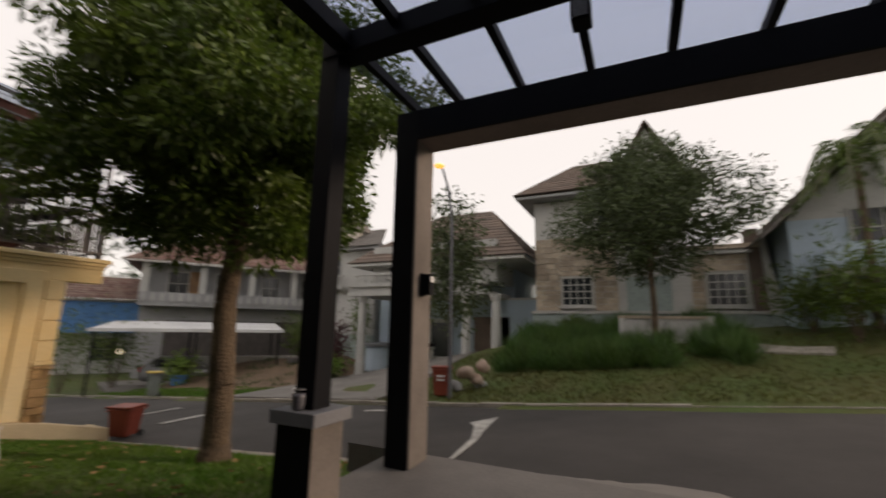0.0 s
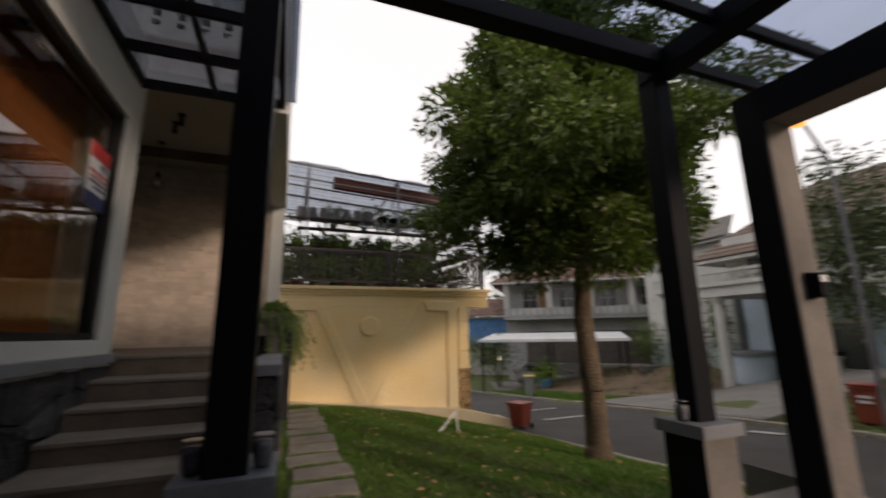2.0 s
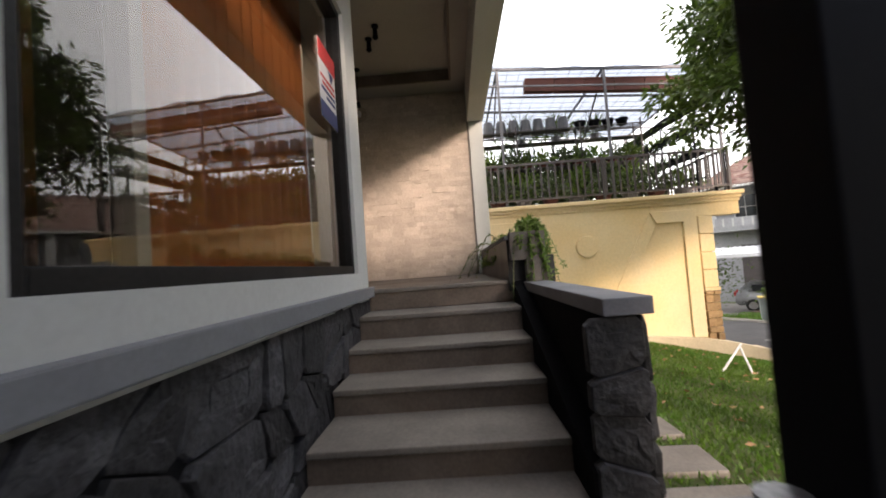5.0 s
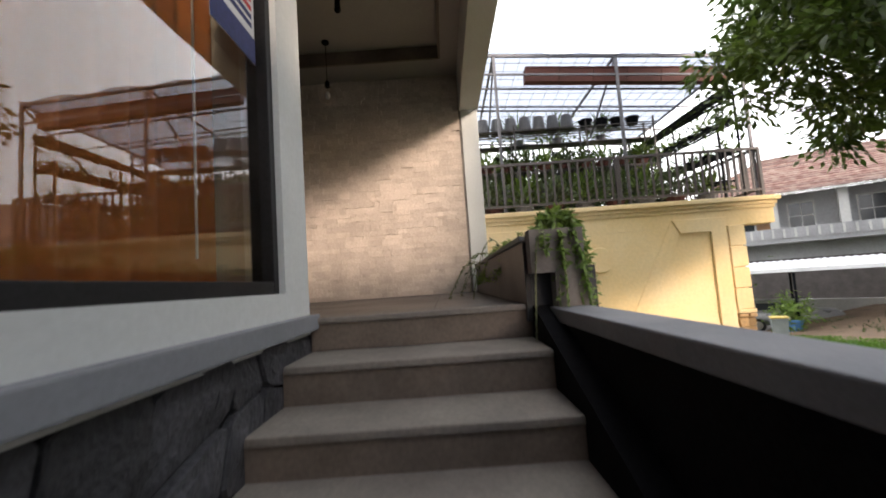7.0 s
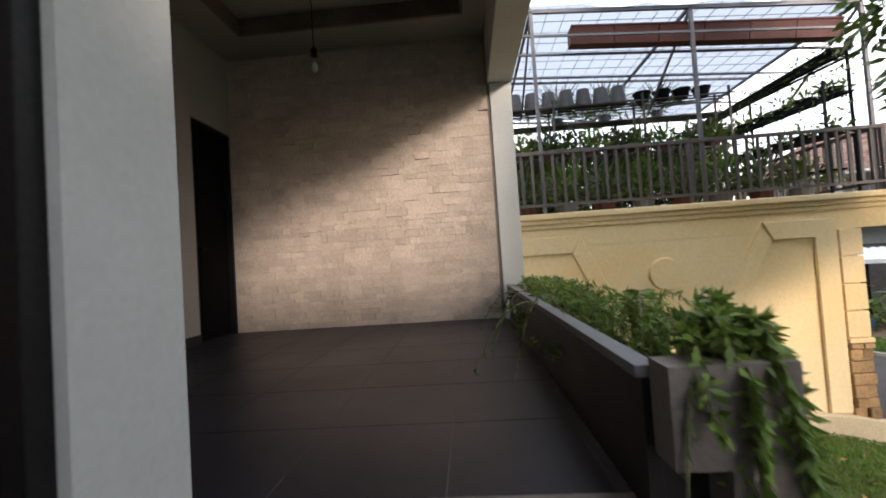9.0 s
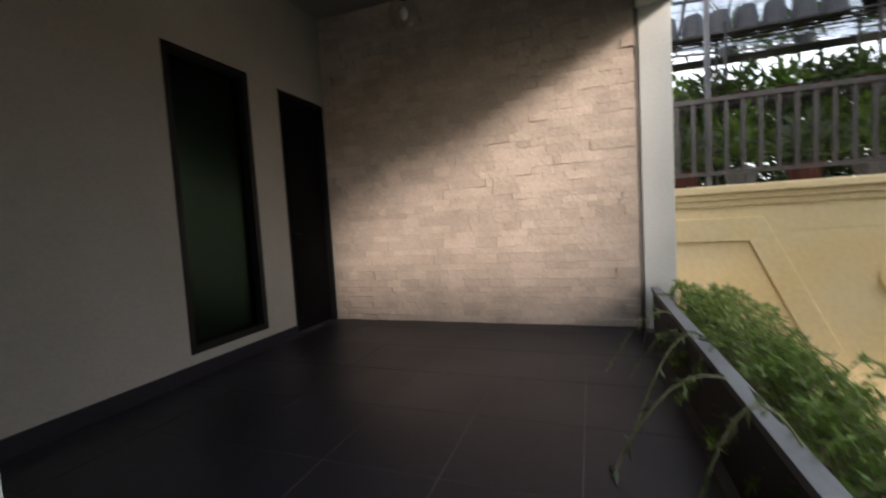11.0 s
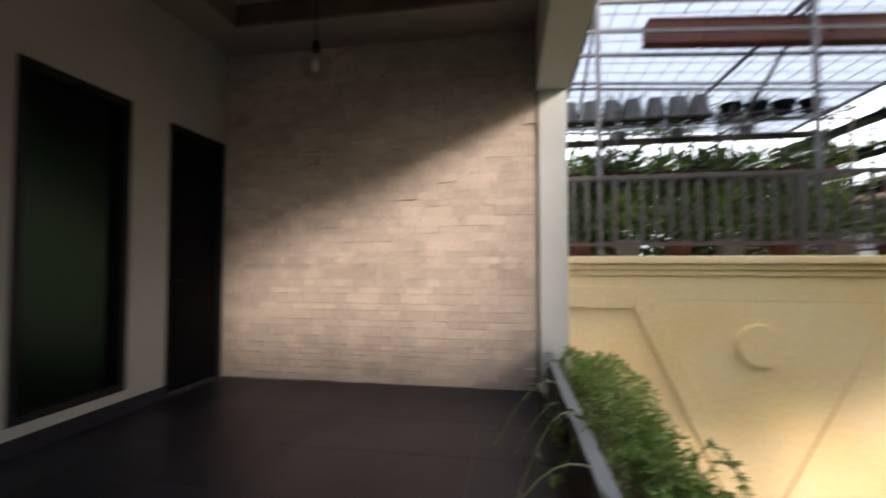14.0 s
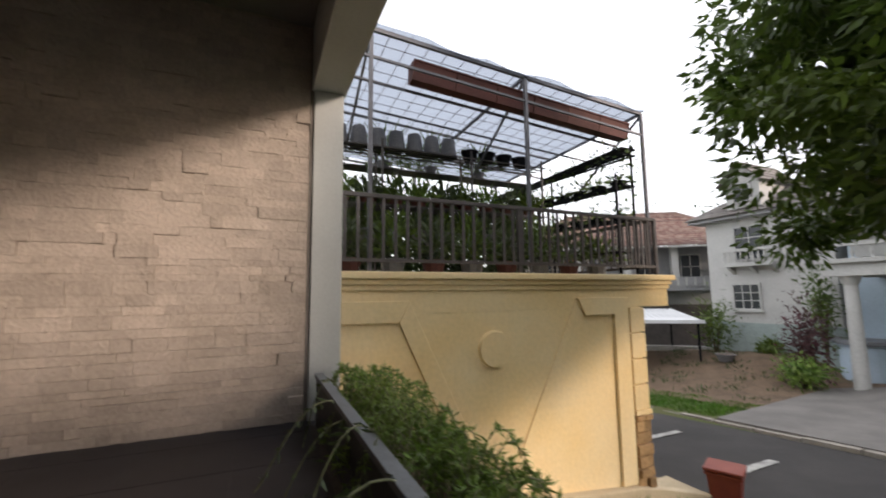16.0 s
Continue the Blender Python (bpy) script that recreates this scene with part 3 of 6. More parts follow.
# sale board on the glass
sign = thing("paper_sign", (-3.96, BY - 0.075, 2.32), "white paper notice with red and navy bands on glass", "sign")
part("sheet", B(-0.20, 0.20, -0.003, 0.0, 0.0, 0.58), M_PAPER, sign)
part("red_band", B(-0.20, 0.20, 0.0, 0.003, 0.44, 0.58), M_RED, sign)
part("navy_band", B(-0.20, 0.20, 0.0, 0.003, 0.0, 0.13), M_NAVY, sign)
bm = bmesh.new()
prism(bm, [(-0.14, 0.003, 0.42), (-0.02, 0.003, 0.42), (-0.08, 0.003, 0.34)], (0, 0.003, 0))
part("emblem", bm, M_NAVY, sign)
for k, w in enumerate((0.34, 0.30, 0.33, 0.22)):
    part("text_bar", B(-0.17, -0.17 + w, 0.0, 0.002, 0.31 - k * 0.045, 0.335 - k * 0.045), M_RED if k < 2 else M_NAVY, sign)

# ---- upper storey over porch and bay ----
bm = bmesh.new()
# The strip below 4.46 is added to block sun from entering the porch.
wall_with_holes(bm, "x", -4.45, -0.22, -2.44, -0.78, 3.94, 7.6, [(-1.68, -0.92, 4.98, 5.9)] + [(-2.28 + 0.24 * k + 0.04, -2.28 + 0.24 * k + 0.13, 4.62, 4.82) for k in range(6)])
box(bm, -8.55, -4.67, -0.78, -1.0, 4.72, 7.6)
struct("wall_upper", bm, M_WHITE, "white upper storey wall with vent slots", "wall")
for k in range(6):
    y = -2.28 + 0.24 * k + 0.085
    struct("vent_bar", B(-4.50, -4.46, y - 0.045, y + 0.045, 4.70, 4.735), M_WHITE, "small crossbar in a vent slot", "trim")
bm = bmesh.new()
wall_with_holes(bm, "y", BY - 0.2, -0.2, -4.45, 5.6, 4.46, 7.6, [])
box(bm, -8.55, 5.6, -9.0, -8.8, -1, 7.6)
box(bm, 5.6, 5.8, -9.0, -2.5, -0.5, 7.6)
# Unseen wall, kept low so the sun passes over it to the porch.
box(bm, 5.6, 5.8, -2.5, 3.3, -0.5, 3.25)
# Unseen wall, added to block side light and darken the carport.
box(bm, 3.3, 3.5, -2.66, 2.78, -0.3, 2.96)
box(bm, -8.75, -8.55, -9.0, -0.8, 4.4, 7.6)
box(bm, -8.75, 5.8, -9.0, -2.5, 7.6, 7.7)
struct("wall_upper_and_blockers", bm, M_WHITE, "white upper storey walls, with unseen walls that block light", "wall")
uw = tagged(new("window_4"), "upper window with a pale blue striped blind", "window", "", "structure")
part("pane", B(-4.58, -4.575, -1.68, -0.92, 4.98, 5.9), M_WINGLASS, uw)
for k in range(9):
    part("slat", B(-4.62, -4.61, -1.67 + k * 0.083, -1.60 + k * 0.083, 4.98, 5.9), M_HOUSEB, uw)

# ---- stair roof and carport of black steel and tinted glass ----
stair_roof = tagged(new("roof_stairs"), "glazed canopy on black steel bars over steps", "canopy", "", "structure")
SZ = 3.87
for x in (-4.42, -3.76, -3.08, -2.42, -1.62):
    part("cross_bar", B(x - 0.025, x + 0.025, -2.235, -0.80, SZ - 0.05, SZ + 0.05), M_STEEL, stair_roof)
for y, w in ((-2.215, 0.02), (-1.53, 0.02), (-0.83, 0.03)):
    xs = (-4.42, -3.76, -3.08, -2.42, -1.62)
    for a, b in zip(xs, xs[1:]):
        part("long_bar", B(a + 0.025, b - 0.025, y - w, y + w, SZ - 0.045, SZ + 0.045), M_STEEL, stair_roof)
for a, b in zip(xs, xs[1:]):
    for y0, y1 in ((-2.23, -1.54), (-1.52, -0.68)):
        part("pane", B(a + 0.005, b - 0.005, y0, y1, SZ + 0.052, SZ + 0.060), M_STAIRGLASS, stair_roof)

carport = tagged(new("roof_carport"), "flat glazed carport roof on black steel frame", "carport roof", "", "structure")
RIBS = [-1.61] + [-1.16 + 0.585 * k for k in range(10)]
part("front_beam", B(-1.80, 5.4, 1.87, 2.05, 3.08, 3.25, bevel=0.006), M_STEEL, carport)
part("edge_beam", B(-1.68, -1.54, -0.76, 1.868, 3.12, 3.25, bevel=0.004), M_STEEL, carport)
part("house_beam", B(-1.61, 5.4, -2.65, -2.55, 3.12, 3.25), M_STEEL, carport)
part("middle_beam", B(-1.535, 5.4, -0.90, -0.78, 3.10, 3.25), M_STEEL, carport)
for x in RIBS:
    part("rib", B(x - 0.03, x + 0.03, 2.052, 3.16, 3.17, 3.25), M_STEEL, carport)
    if x > -1.5:
        for y0, y1 in ((-2.55, -0.902), (-0.778, 1.868)):
            part("rib", B(x - 0.03, x + 0.03, y0, y1, 3.17, 3.25), M_STEEL, carport)
part("rib", B(-1.60, -1.54, -2.55, -0.902, 3.17, 3.25), M_STEEL, carport)
for a, b in zip([-1.80] + RIBS[1:], RIBS[1:] + [5.3]):
    for y0, y1 in ((-2.6, -0.85), (-0.845, 1.95), (1.955, 3.22)):
        if a < -1.7 and y0 < -2:
            continue
        # Opaque panels added in place of rear and right panes to darken the carport.
        if y0 < -2 or (a > 1.1 and y0 < 0):
            part("light_blocker", B(a + 0.004, b - 0.004, y0, y1, 3.254, 3.28), M_TAUPE, carport)
        else:
            part("pane", B(a + 0.004, b - 0.004, y0, y1, 3.254, 3.262), M_GLASSROOF, carport)
fl = thing("flood_light", (0.05, 1.96, 3.08), "small black spot light under the carport beam", "lamp")
part("housing", B(-0.055, 0.055, -0.06, 0.06, -0.25, -0.09, bevel=0.01), M_STEEL, fl)
part("lens", B(-0.04, 0.04, -0.066, -0.059, -0.235, -0.13), M_POTGREY, fl)
part("bracket", B(-0.015, 0.015, -0.02, 0.02, -0.09, 0.0), M_STEEL, fl)

portal = tagged(new("portal"), "square gate portal, black in front, taupe render within", "portal", "", "structure")
part("column_front", B(-1.70, -1.49, 2.80, 2.83, -0.3, 3.07), M_STEEL, portal)
part("column_body", B(-1.70, -1.488, 2.832, 3.14, -0.4, 2.786), M_TAUPE, portal)
part("beam_front", B(-1.488, 5.4, 2.80, 2.83, 2.79, 3.07), M_STEEL, portal)
part("beam_body", B(-1.70, 5.4, 2.832, 3.14, 2.792, 3.07), M_BEAMU, portal)
part("column_far", B(5.1, 5.4, 2.835, 3.14, -0.4, 2.778), M_TAUPE, portal)
wl = thing("wall_lamp", (-1.488, 2.98, 1.38), "black box wall lamp on the gate column", "lamp")
part("back_plate", B(0.0, 0.02, -0.04, 0.04, 0.0, 0.2, bevel=0.004), M_STEEL, wl)
part("body", B(0.02, 0.10, -0.045, 0.045, 0.01, 0.19, bevel=0.008), M_STEEL, wl)
part("diffuser", B(0.03, 0.103, -0.035, 0.035, 0.12, 0.17), M_PAPER, wl)


def pillar(name, cx, cy, top, base, post_top, shift):
    """A rendered half-height pillar with a stone cap that carries a black steel post."""
    p = tagged(new(name), "taupe rendered pillar with grey cap and black post", "pillar", "", "structure")
    part("shaft", B(cx - 0.145, cx + 0.145, cy - 0.145, cy + 0.145, base, top - 0.082, bevel=0.006), M_TAUPE, p)
    part("cap", B(cx - 0.185, cx + 0.185, cy - 0.185, cy + 0.185, top - 0.082, top, bevel=0.006), M_CAP, p)
    part("front_plate", B(cx - 0.146, cx + 0.146, cy - 0.152, cy - 0.1455, base, top - 0.084), M_STEEL, p)
    part("post", B(cx + shift - 0.08, cx + shift + 0.08, cy - 0.08, cy + 0.08, top, post_top, bevel=0.004), M_STEEL, p)
    return p


pillar("pillar_near", -1.59, -0.845, 0.66, -0.4, SZ - 0.05, 0.06)
pillar("pillar_front", -1.735, 1.965, 0.585, -0.6, 3.08, 0.0)
for loc in ((-1.55, -0.97, 0.66), (-1.55, -0.715, 0.66), (-1.735, 1.835, 0.59)):
    s = thing("spot_lamp", loc, "small round uplight strapped to the post", "lamp", "post uplights")
    bm = bmesh.new()
    lathe(bm, [(0.03, 0.0), (0.038, 0.02), (0.042, 0.08), (0.04, 0.10)], 14)
    part("body", bm, M_GREYSTEEL, s, smooth=True)
    bm = bmesh.new()
    lathe(bm, [(0.040, 0.121), (0.040, 0.128)], 14)
    part("lens", bm, M_CHROME, s)

# ---- stair parapet and planter ----
parapet = tagged(new("wall_parapet"), "black rough stone stair parapet with grey coping", "parapet", "", "structure")
part("body", B(-4.62, -2.62, -0.845, -0.70, -0.4, 0.925), M_MORTAR, parapet)
bm = bmesh.new()
prism(bm, [(-2.60, -0.952, -0.3), (-2.60, -0.952, 0.30), (-4.54, -0.952, 1.01), (-4.62, -0.952, 1.01), (-4.62, -0.952, -0.3)], (0, 0.106, 0))
part("stringer", bm, M_MORTAR, parapet)
part("coping", B(-4.62, -2.57, -0.87, -0.665, 0.927, 1.0, bevel=0.008), M_CAP, parapet)
planter = tagged(new("wall_planter"), "dark planter box along the porch, grey rim", "planter", "", "structure")
part("side", B(-8.14, -4.55, -0.985, -0.95, PF - 0.1, 1.375), M_PLANTER, planter)
part("side", B(-8.14, -4.55, -0.63, -0.58, 0.3, 1.22), M_PLANTER, planter)
part("end", B(-4.60, -4.55, -0.949, -0.63, 0.9, 1.30), M_PLANTER, planter)
part("rim", B(-8.14, -4.55, -1.0, -0.935, 1.377, 1.41, bevel=0.004), M_RIM, planter)
bm = bmesh.new()
prism(bm, [(-4.548, -0.965, 1.19), (-4.548, -0.84, 1.19), (-4.548, -0.84, 1.002), (-4.548, -0.67, 1.002), (-4.548, -0.67, 1.43), (-4.548, -0.965, 1.43)], (0.108, 0, 0))
part("end_block", bm, M_TAUPE, planter)
part("base", B(-8.14, -4.6, -0.949, -0.63, -0.6, 0.95), M_TAUPE, planter)
part("soil", B(-8.14, -4.6, -0.949, -0.63, 1.0, 1.20), M_SOIL, planter)

# stepping stones in the lawn
for k in range(13):
    x = -1.95 - k * 0.5
    s = tagged(link("stepping_stone", B(-0.17, 0.17, -0.27, 0.27, -0.05, 0.035, bevel=0.012), M_TREAD), "flat grey paving slab sunk in grass", "paving slab", "stepping stones")
    s.matrix_basis = pose(x, -0.28 + 0.03 * math.sin(k * 2.1), lawn_z(x, -0.28), 0, 0, 3 * math.sin(k * 1.7))

# ---- yellow boundary wall ----
YX = -9.0
ywall = tagged(new("wall_boundary"), "yellow painted boundary wall with relief panels", "wall", "", "structure")
part("body", B(YX - 0.3, YX, -1.6, 3.5, -1.4, 1.80), M_YELLOW, ywall)
part("frieze", B(YX - 0.3, YX + 0.003, -1.6, 4.08, 1.802, 2.05), M_YELLOW, ywall)
part("cornice", B(YX - 0.5, YX + 0.03, -1.6, 4.10, 2.05, 2.11, bevel=0.012), M_YELLOW, ywall)
part("cornice", B(YX - 0.5, YX + 0.06, -1.6, 4.12, 2.111, 2.17, bevel=0.012), M_YELLOW, ywall)
part("cornice", B(YX - 0.5, YX + 0.10, -1.6, 4.16, 2.171, 2.25, bevel=0.015), M_YELLOW, ywall)


def relief(pts, name, d=0.045):
    bm = bmesh.new()
    prism(bm, [(YX + 0.001, y, z) for y, z in pts], (d, 0, 0))
    bmesh.ops.bevel(bm, geom=bm.edges[:], offset=0.006, segments=1, affect="EDGES")
    part(name, bm, M_YELLOW, ywall)


relief([(2.36, 1.94), (3.24, 1.94), (3.24, -0.5), (2.98, -0.5), (2.98, 1.71), (2.48, 1.71)], "panel_frame")
relief([(2.36, 1.94), (2.475, 1.708), (1.42, -0.40), (1.17, -0.36)], "panel_frame", 0.02)
relief([(-0.95, 1.94), (0.07, 1.94), (-0.05, 1.71), (-0.45, 1.71), (-0.95, 1.71)], "panel_frame", 0.03)
relief([(0.07, 1.938), (1.15, -0.34), (0.88, -0.30), (-0.048, 1.708)], "panel_frame", 0.03)
bm = bmesh.new()
tube(bm, (YX + 0.001, 1.12, 1.365), (YX + 0.05, 1.12, 1.365), 0.215, 0.20, 40)
part("roundel", bm, M_YELLOW, ywall)
zq = [0.42, 0.76, 1.10, 1.45, 1.80]
for a, b in zip(zq, zq[1:]):
    part("quoin", B(YX - 0.31, YX + 0.05, 3.262, 3.53, a + 0.008, b - 0.008, bevel=0.01), M_YELLOW, ywall)
part("quoin_base", B(YX - 0.31, YX + 0.07, 3.255, 3.55, 0.36, 0.42, bevel=0.01), M_YELLOW, ywall)
rng = random.Random(3)
z = -0.7
while z < 0.34:
    h = min(rng.uniform(0.10, 0.17), 0.356 - z)
    y = 3.26
    for w in ((0.15, 0.13) if rng.random() < 0.6 else (0.28,)):
        part("rubble_stone", B(YX - 0.30, YX + 0.04 + rng.uniform(0, 0.05), y + 0.004, y + w - 0.004, z + 0.005, z + h - 0.005, bevel=0.014), M_RUBBLE, ywall)
        y += w
    z += h
plinth = tagged(new("wall_plinth"), "cream concrete plinth at the wall foot", "plinth", "", "structure")
bm = bmesh.new()
prism(bm, [(YX + 0.005, -1.5, -1.3), (YX + 0.005, 4.55, -1.4), (YX + 0.005, 4.55, -0.86), (YX + 0.005, 3.6, -0.60), (YX + 0.005, 3.2, -0.52), (YX + 0.005, 1.2, -0.31), (YX + 0.005, -1.5, 0.0)], (0.13, 0, 0))
bmesh.ops.bevel(bm, geom=bm.edges[:], offset=0.012, segments=1, affect="EDGES")
part("foot", bm, M_PLINTH, plinth)
part("foot", B(YX - 0.6, YX + 0.0, 3.56, 4.55, -1.4, -0.87), M_PLINTH, plinth)
struct("neighbour_terrace", B(-16.0, YX - 0.31, -7.0, 3.45, -1.4, 2.20), M_YELLOW, "yellow flat-roofed garage with a roof terrace", "building")
struct("terrace_slab", B(-16.0, YX - 0.32, -7.0, 4.05, 2.06, 2.235), M_YELLOW, "yellow terrace slab edge", "slab")


# ---- greenhouse frame and railing on the terrace ----
RX = -9.12
TZ = 2.235
rail = thing("terrace_railing", (RX, 0, TZ), "brown-grey steel railing along the terrace edge", "railing")
part("top_rail", B(-0.025, 0.025, -1.5, 4.06, 0.84, 0.885, bevel=0.004), M_RAIL, rail)
part("bottom_rail", B(-0.018, 0.018, -1.5, 4.06, 0.13, 0.165), M_RAIL, rail)
me_bar = None
for k in range(40):
    y = -1.45 + k * 0.141
    b = part("baluster", B(-0.011, 0.011, -0.017, 0.017, 0.166, 0.839), M_RAIL, rail) if me_bar is None else new("baluster", me_bar)
    me_bar = b.data
    b.parent = rail
    b.location = (0, y, 0)
for y in (-0.75, 1.6, 4.04):
    part("post", B(-0.024, 0.024, y - 0.024, y + 0.024, 0, 0.838), M_RAIL, rail)
rail2 = thing("terrace_railing", (RX, 4.03, TZ), "dark steel railing down the terrace side", "railing")
part("top_rail", B(-4.6, -0.03, -0.025, 0.025, 0.84, 0.885), M_RAIL, rail2)
part("bottom_rail", B(-4.6, -0.03, -0.018, 0.018, 0.13, 0.165), M_RAIL, rail2)
for k in range(32):
    b = new("baluster", me_bar)
    b.parent = rail2
    b.location = (-0.15 - k * 0.141, 0, 0)
for x in (-4.6, -2.3):
    part("post", B(x - 0.024, x + 0.024, -0.024, 0.024, 0, 0.838), M_RAIL, rail2)

gh = thing("greenhouse", (RX - 0.06, 0, TZ), "netted steel plant house on the roof terrace", "greenhouse")
GB = -4.4
fronts = [(-0.32, 2.86), (1.82, 2.72), (4.0, 2.56)]
for y, h in fronts:
    bm = bmesh.new()
    bar(bm, (0, y, 0), (0, y, h), 0.045)
    part("post", bm, M_GREYSTEEL, gh)
    bm = bmesh.new()
    bar(bm, (GB, y, 0), (GB, y, h - 0.1), 0.045)
    part("post", bm, M_GREYSTEEL, gh)
    bm = bmesh.new()
    bar(bm, (GB, y, h - 0.1), (0, y, h), 0.04)
    part("rafter", bm, M_GREYSTEEL, gh)
    bm = bmesh.new()
    bar(bm, (0, y, h - 0.03), (-1.5, y - 0.0, h - 0.95), 0.03)
    part("brace", bm, M_GREYSTEEL, gh)


def top_h(y):
    return 2.86 - (y + 0.32) * 0.0695


for x, dz, w in ((0, 0, 0.045), (0, -0.34, 0.03), (-0.5, -0.36, 0.03), (GB, -0.1, 0.045), (-2.2, -0.06, 0.035), (-2.2, -0.5, 0.03), (-1.1, -0.45, 0.025)):
    bm = bmesh.new()
    bar(bm, (x, -1.6, top_h(-1.6) + dz), (x, 4.0, top_h(4.0) + dz), w)
    part("purlin", bm, M_GREYSTEEL, gh)
for k in range(23):
    y = -1.6 + k * 0.255
    bm = bmesh.new()
    bar(bm, (0.05, y, top_h(y) + 0.035), (GB, y, top_h(y) - 0.065), 0.007)
    part("wire", bm, M_GREYSTEEL, gh)
for k in range(16):
    x = -k * 0.29
    bm = bmesh.new()
    bar(bm, (x, -1.6, top_h(-1.6) + 0.035 + x * 0.022), (x, 4.0, top_h(4.0) + 0.035 + x * 0.022), 0.007)
    part("wire", bm, M_GREYSTEEL, gh)
M_NETTING = glass("shade_netting", (0.36, 0.39, 0.44), 0.03, 0.6, 0.25)
bm = bmesh.new()
g = [[bm.verts.new((x, y, top_h(y) + 0.05 + x * 0.022 + 0.03 * noise.noise((x * 1.2, y * 1.5, 4)) + (-0.05 if x > -0.01 and int(y * 2) % 2 else 0))) for x in (0.07, -0.3, -1.0, -1.8, -2.6, -3.5, GB)] for y in steps_of(-1.6, 4.05, 0.28)]
for a, b in zip(g, g[1:]):
    for i in range(6):
        bm.faces.new((a[i], a[i + 1], b[i + 1], b[i]))
part("net", bm, M_NETTING, gh, "grey shade net", True)

# terracotta trough row under the roof edge
for k in range(6):
    y = 0.55 + k * 0.61
    z = TZ + top_h(y) - 0.33
    t = thing("planter_trough", (RX - 0.32, y, z), "terracotta plastic trough on a high shelf", "planter", "terracotta troughs")
    bm = bmesh.new()
    prism(bm, [(-0.08, -0.30, -0.04), (0.08, -0.30, -0.04), (0.115, -0.30, 0.19), (-0.115, -0.30, 0.19)], (0, 0.60, 0))
    part("trough", bm, M_TERRA, t)
    t.matrix_basis = pose(RX - 0.32, y, z, math.degrees(math.atan((top_h(y + 0.1) - top_h(y - 0.1)) / 0.2)), 0, 0)
    part("lip", B(-0.13, 0.13, -0.303, 0.303, 0.19, 0.215, bevel=0.005), M_TERRA, t)


def pot(name, loc, r, h, material, label, group, n=14):
    e = thing(name, loc, label, "pot", group)
    bm = bmesh.new()
    lathe(bm, [(r * 0.72, 0), (r * 0.98, h * 0.86), (r * 1.08, h * 0.87), (r * 1.08, h), (r * 0.95, h), (r * 0.9, h * 0.93)], n)
    part("body", bm, material, e)
    bm = bmesh.new()
    lathe(bm, [(r * 0.88, h * 0.90), (r * 0.88, h * 0.935)], n)
    part("soil", bm, M_SOIL, e)
    return e


def foliage(parent, name, centre, n, spread, length, width, material, seed, up=0.6, droop=0.0, flat=1.0):
    """A loose tuft of leaves that starts near centre and reaches outwards."""
    rng = np.random.default_rng(seed)
    d = rng.normal(size=(n, 3)) * np.array([1, 1, flat])
    d /= np.linalg.norm(d, axis=1, keepdims=True)
    d[:, 2] = np.abs(d[:, 2]) * up - droop * rng.random(n)
    base = np.array(centre) + d * (rng.random((n, 1)) ** 0.6) * spread
    lean = d + rng.normal(size=(n, 3)) * 0.35
    ob = blades(name, base, length * rng.uniform(0.6, 1.3, n), width * rng.uniform(0.7, 1.2, n), lean, material, seed)
    ob.parent = parent
    return ob


shelves = thing("plant_rack", (-10.75, 0, TZ), "dark steel plant rack with three tiers", "rack")
for z in (0.55, 1.10, 1.98):
    bm = bmesh.new()
    for dx in (-0.2, -0.07, 0.07, 0.2):
        bar(bm, (dx, -1.5, z), (dx, 3.2, z), 0.022)
    part("shelf", bm, M_RAIL, shelves)
for y in (-1.4, 0.2, 1.7, 3.1):
    bm = bmesh.new()
    bar(bm, (-0.2, y, 0), (-0.2, y, 2.1), 0.03)
    bar(bm, (0.2, y, 0), (0.2, y, 2.1), 0.03)
    part("upright", bm, M_RAIL, shelves)
for k in range(7):
    y = -0.42 + k * 0.295
    e = thing("grey_pot", (-10.7, y, TZ + 1.99), "upturned grey plastic nursery pot on top tier", "pot", "grey pots")
    bm = bmesh.new()
    lathe(bm, [(0.15, 0), (0.15, 0.035), (0.138, 0.04), (0.105, 0.29), (0.095, 0.305), (0.04, 0.305)], 16)
    part("body", bm, M_POTGREY, e, smooth=False)
for k in range(4):
    pot("black_pot", (-10.7, 1.75 + k * 0.33, TZ + 1.99), 0.14, 0.16, M_STEEL, "low black plastic pot on the top tier", "black pots")
i = 0
for z, r, h, m, lab, n in ((0.565, 0.13, 0.17, M_POTGREY, "grey pot with leafy plant on rack", 11), (1.115, 0.15, 0.10, M_TERRA, "red bowl pot with leafy plant on rack", 11)):
    for k in range(n):
        y = -1.2 + k * 0.40
        e = pot("plant_pot", (-10.62, y, TZ + z), r, h, m, lab, "rack plants", 10)
        i += 1
        foliage(e, "leaves", (0, 0, h), 130, 0.26, 0.17, 0.022, (M_LEAF2, M_LEAF, M_FERN)[i % 3], 100 + i, up=1.2, droop=0.25)
for k in range(9):
    y = -1.0 + k * 0.56
    e = pot("plant_pot", (-9.75, y, TZ), 0.16, 0.22, M_TERRA if k % 2 else M_POTGREY, "floor pot with bushy plant behind railing", "terrace floor plants", 10)
    foliage(e, "leaves", (0, 0, 0.3), 230, 0.36, 0.16, 0.024, (M_LEAF, M_LEAF2)[k % 2], 200 + k, up=1.2, droop=0.2)
side = thing("plant_rack", (-11.3, 3.72, TZ), "dark stepped plant rack along the terrace side", "rack")
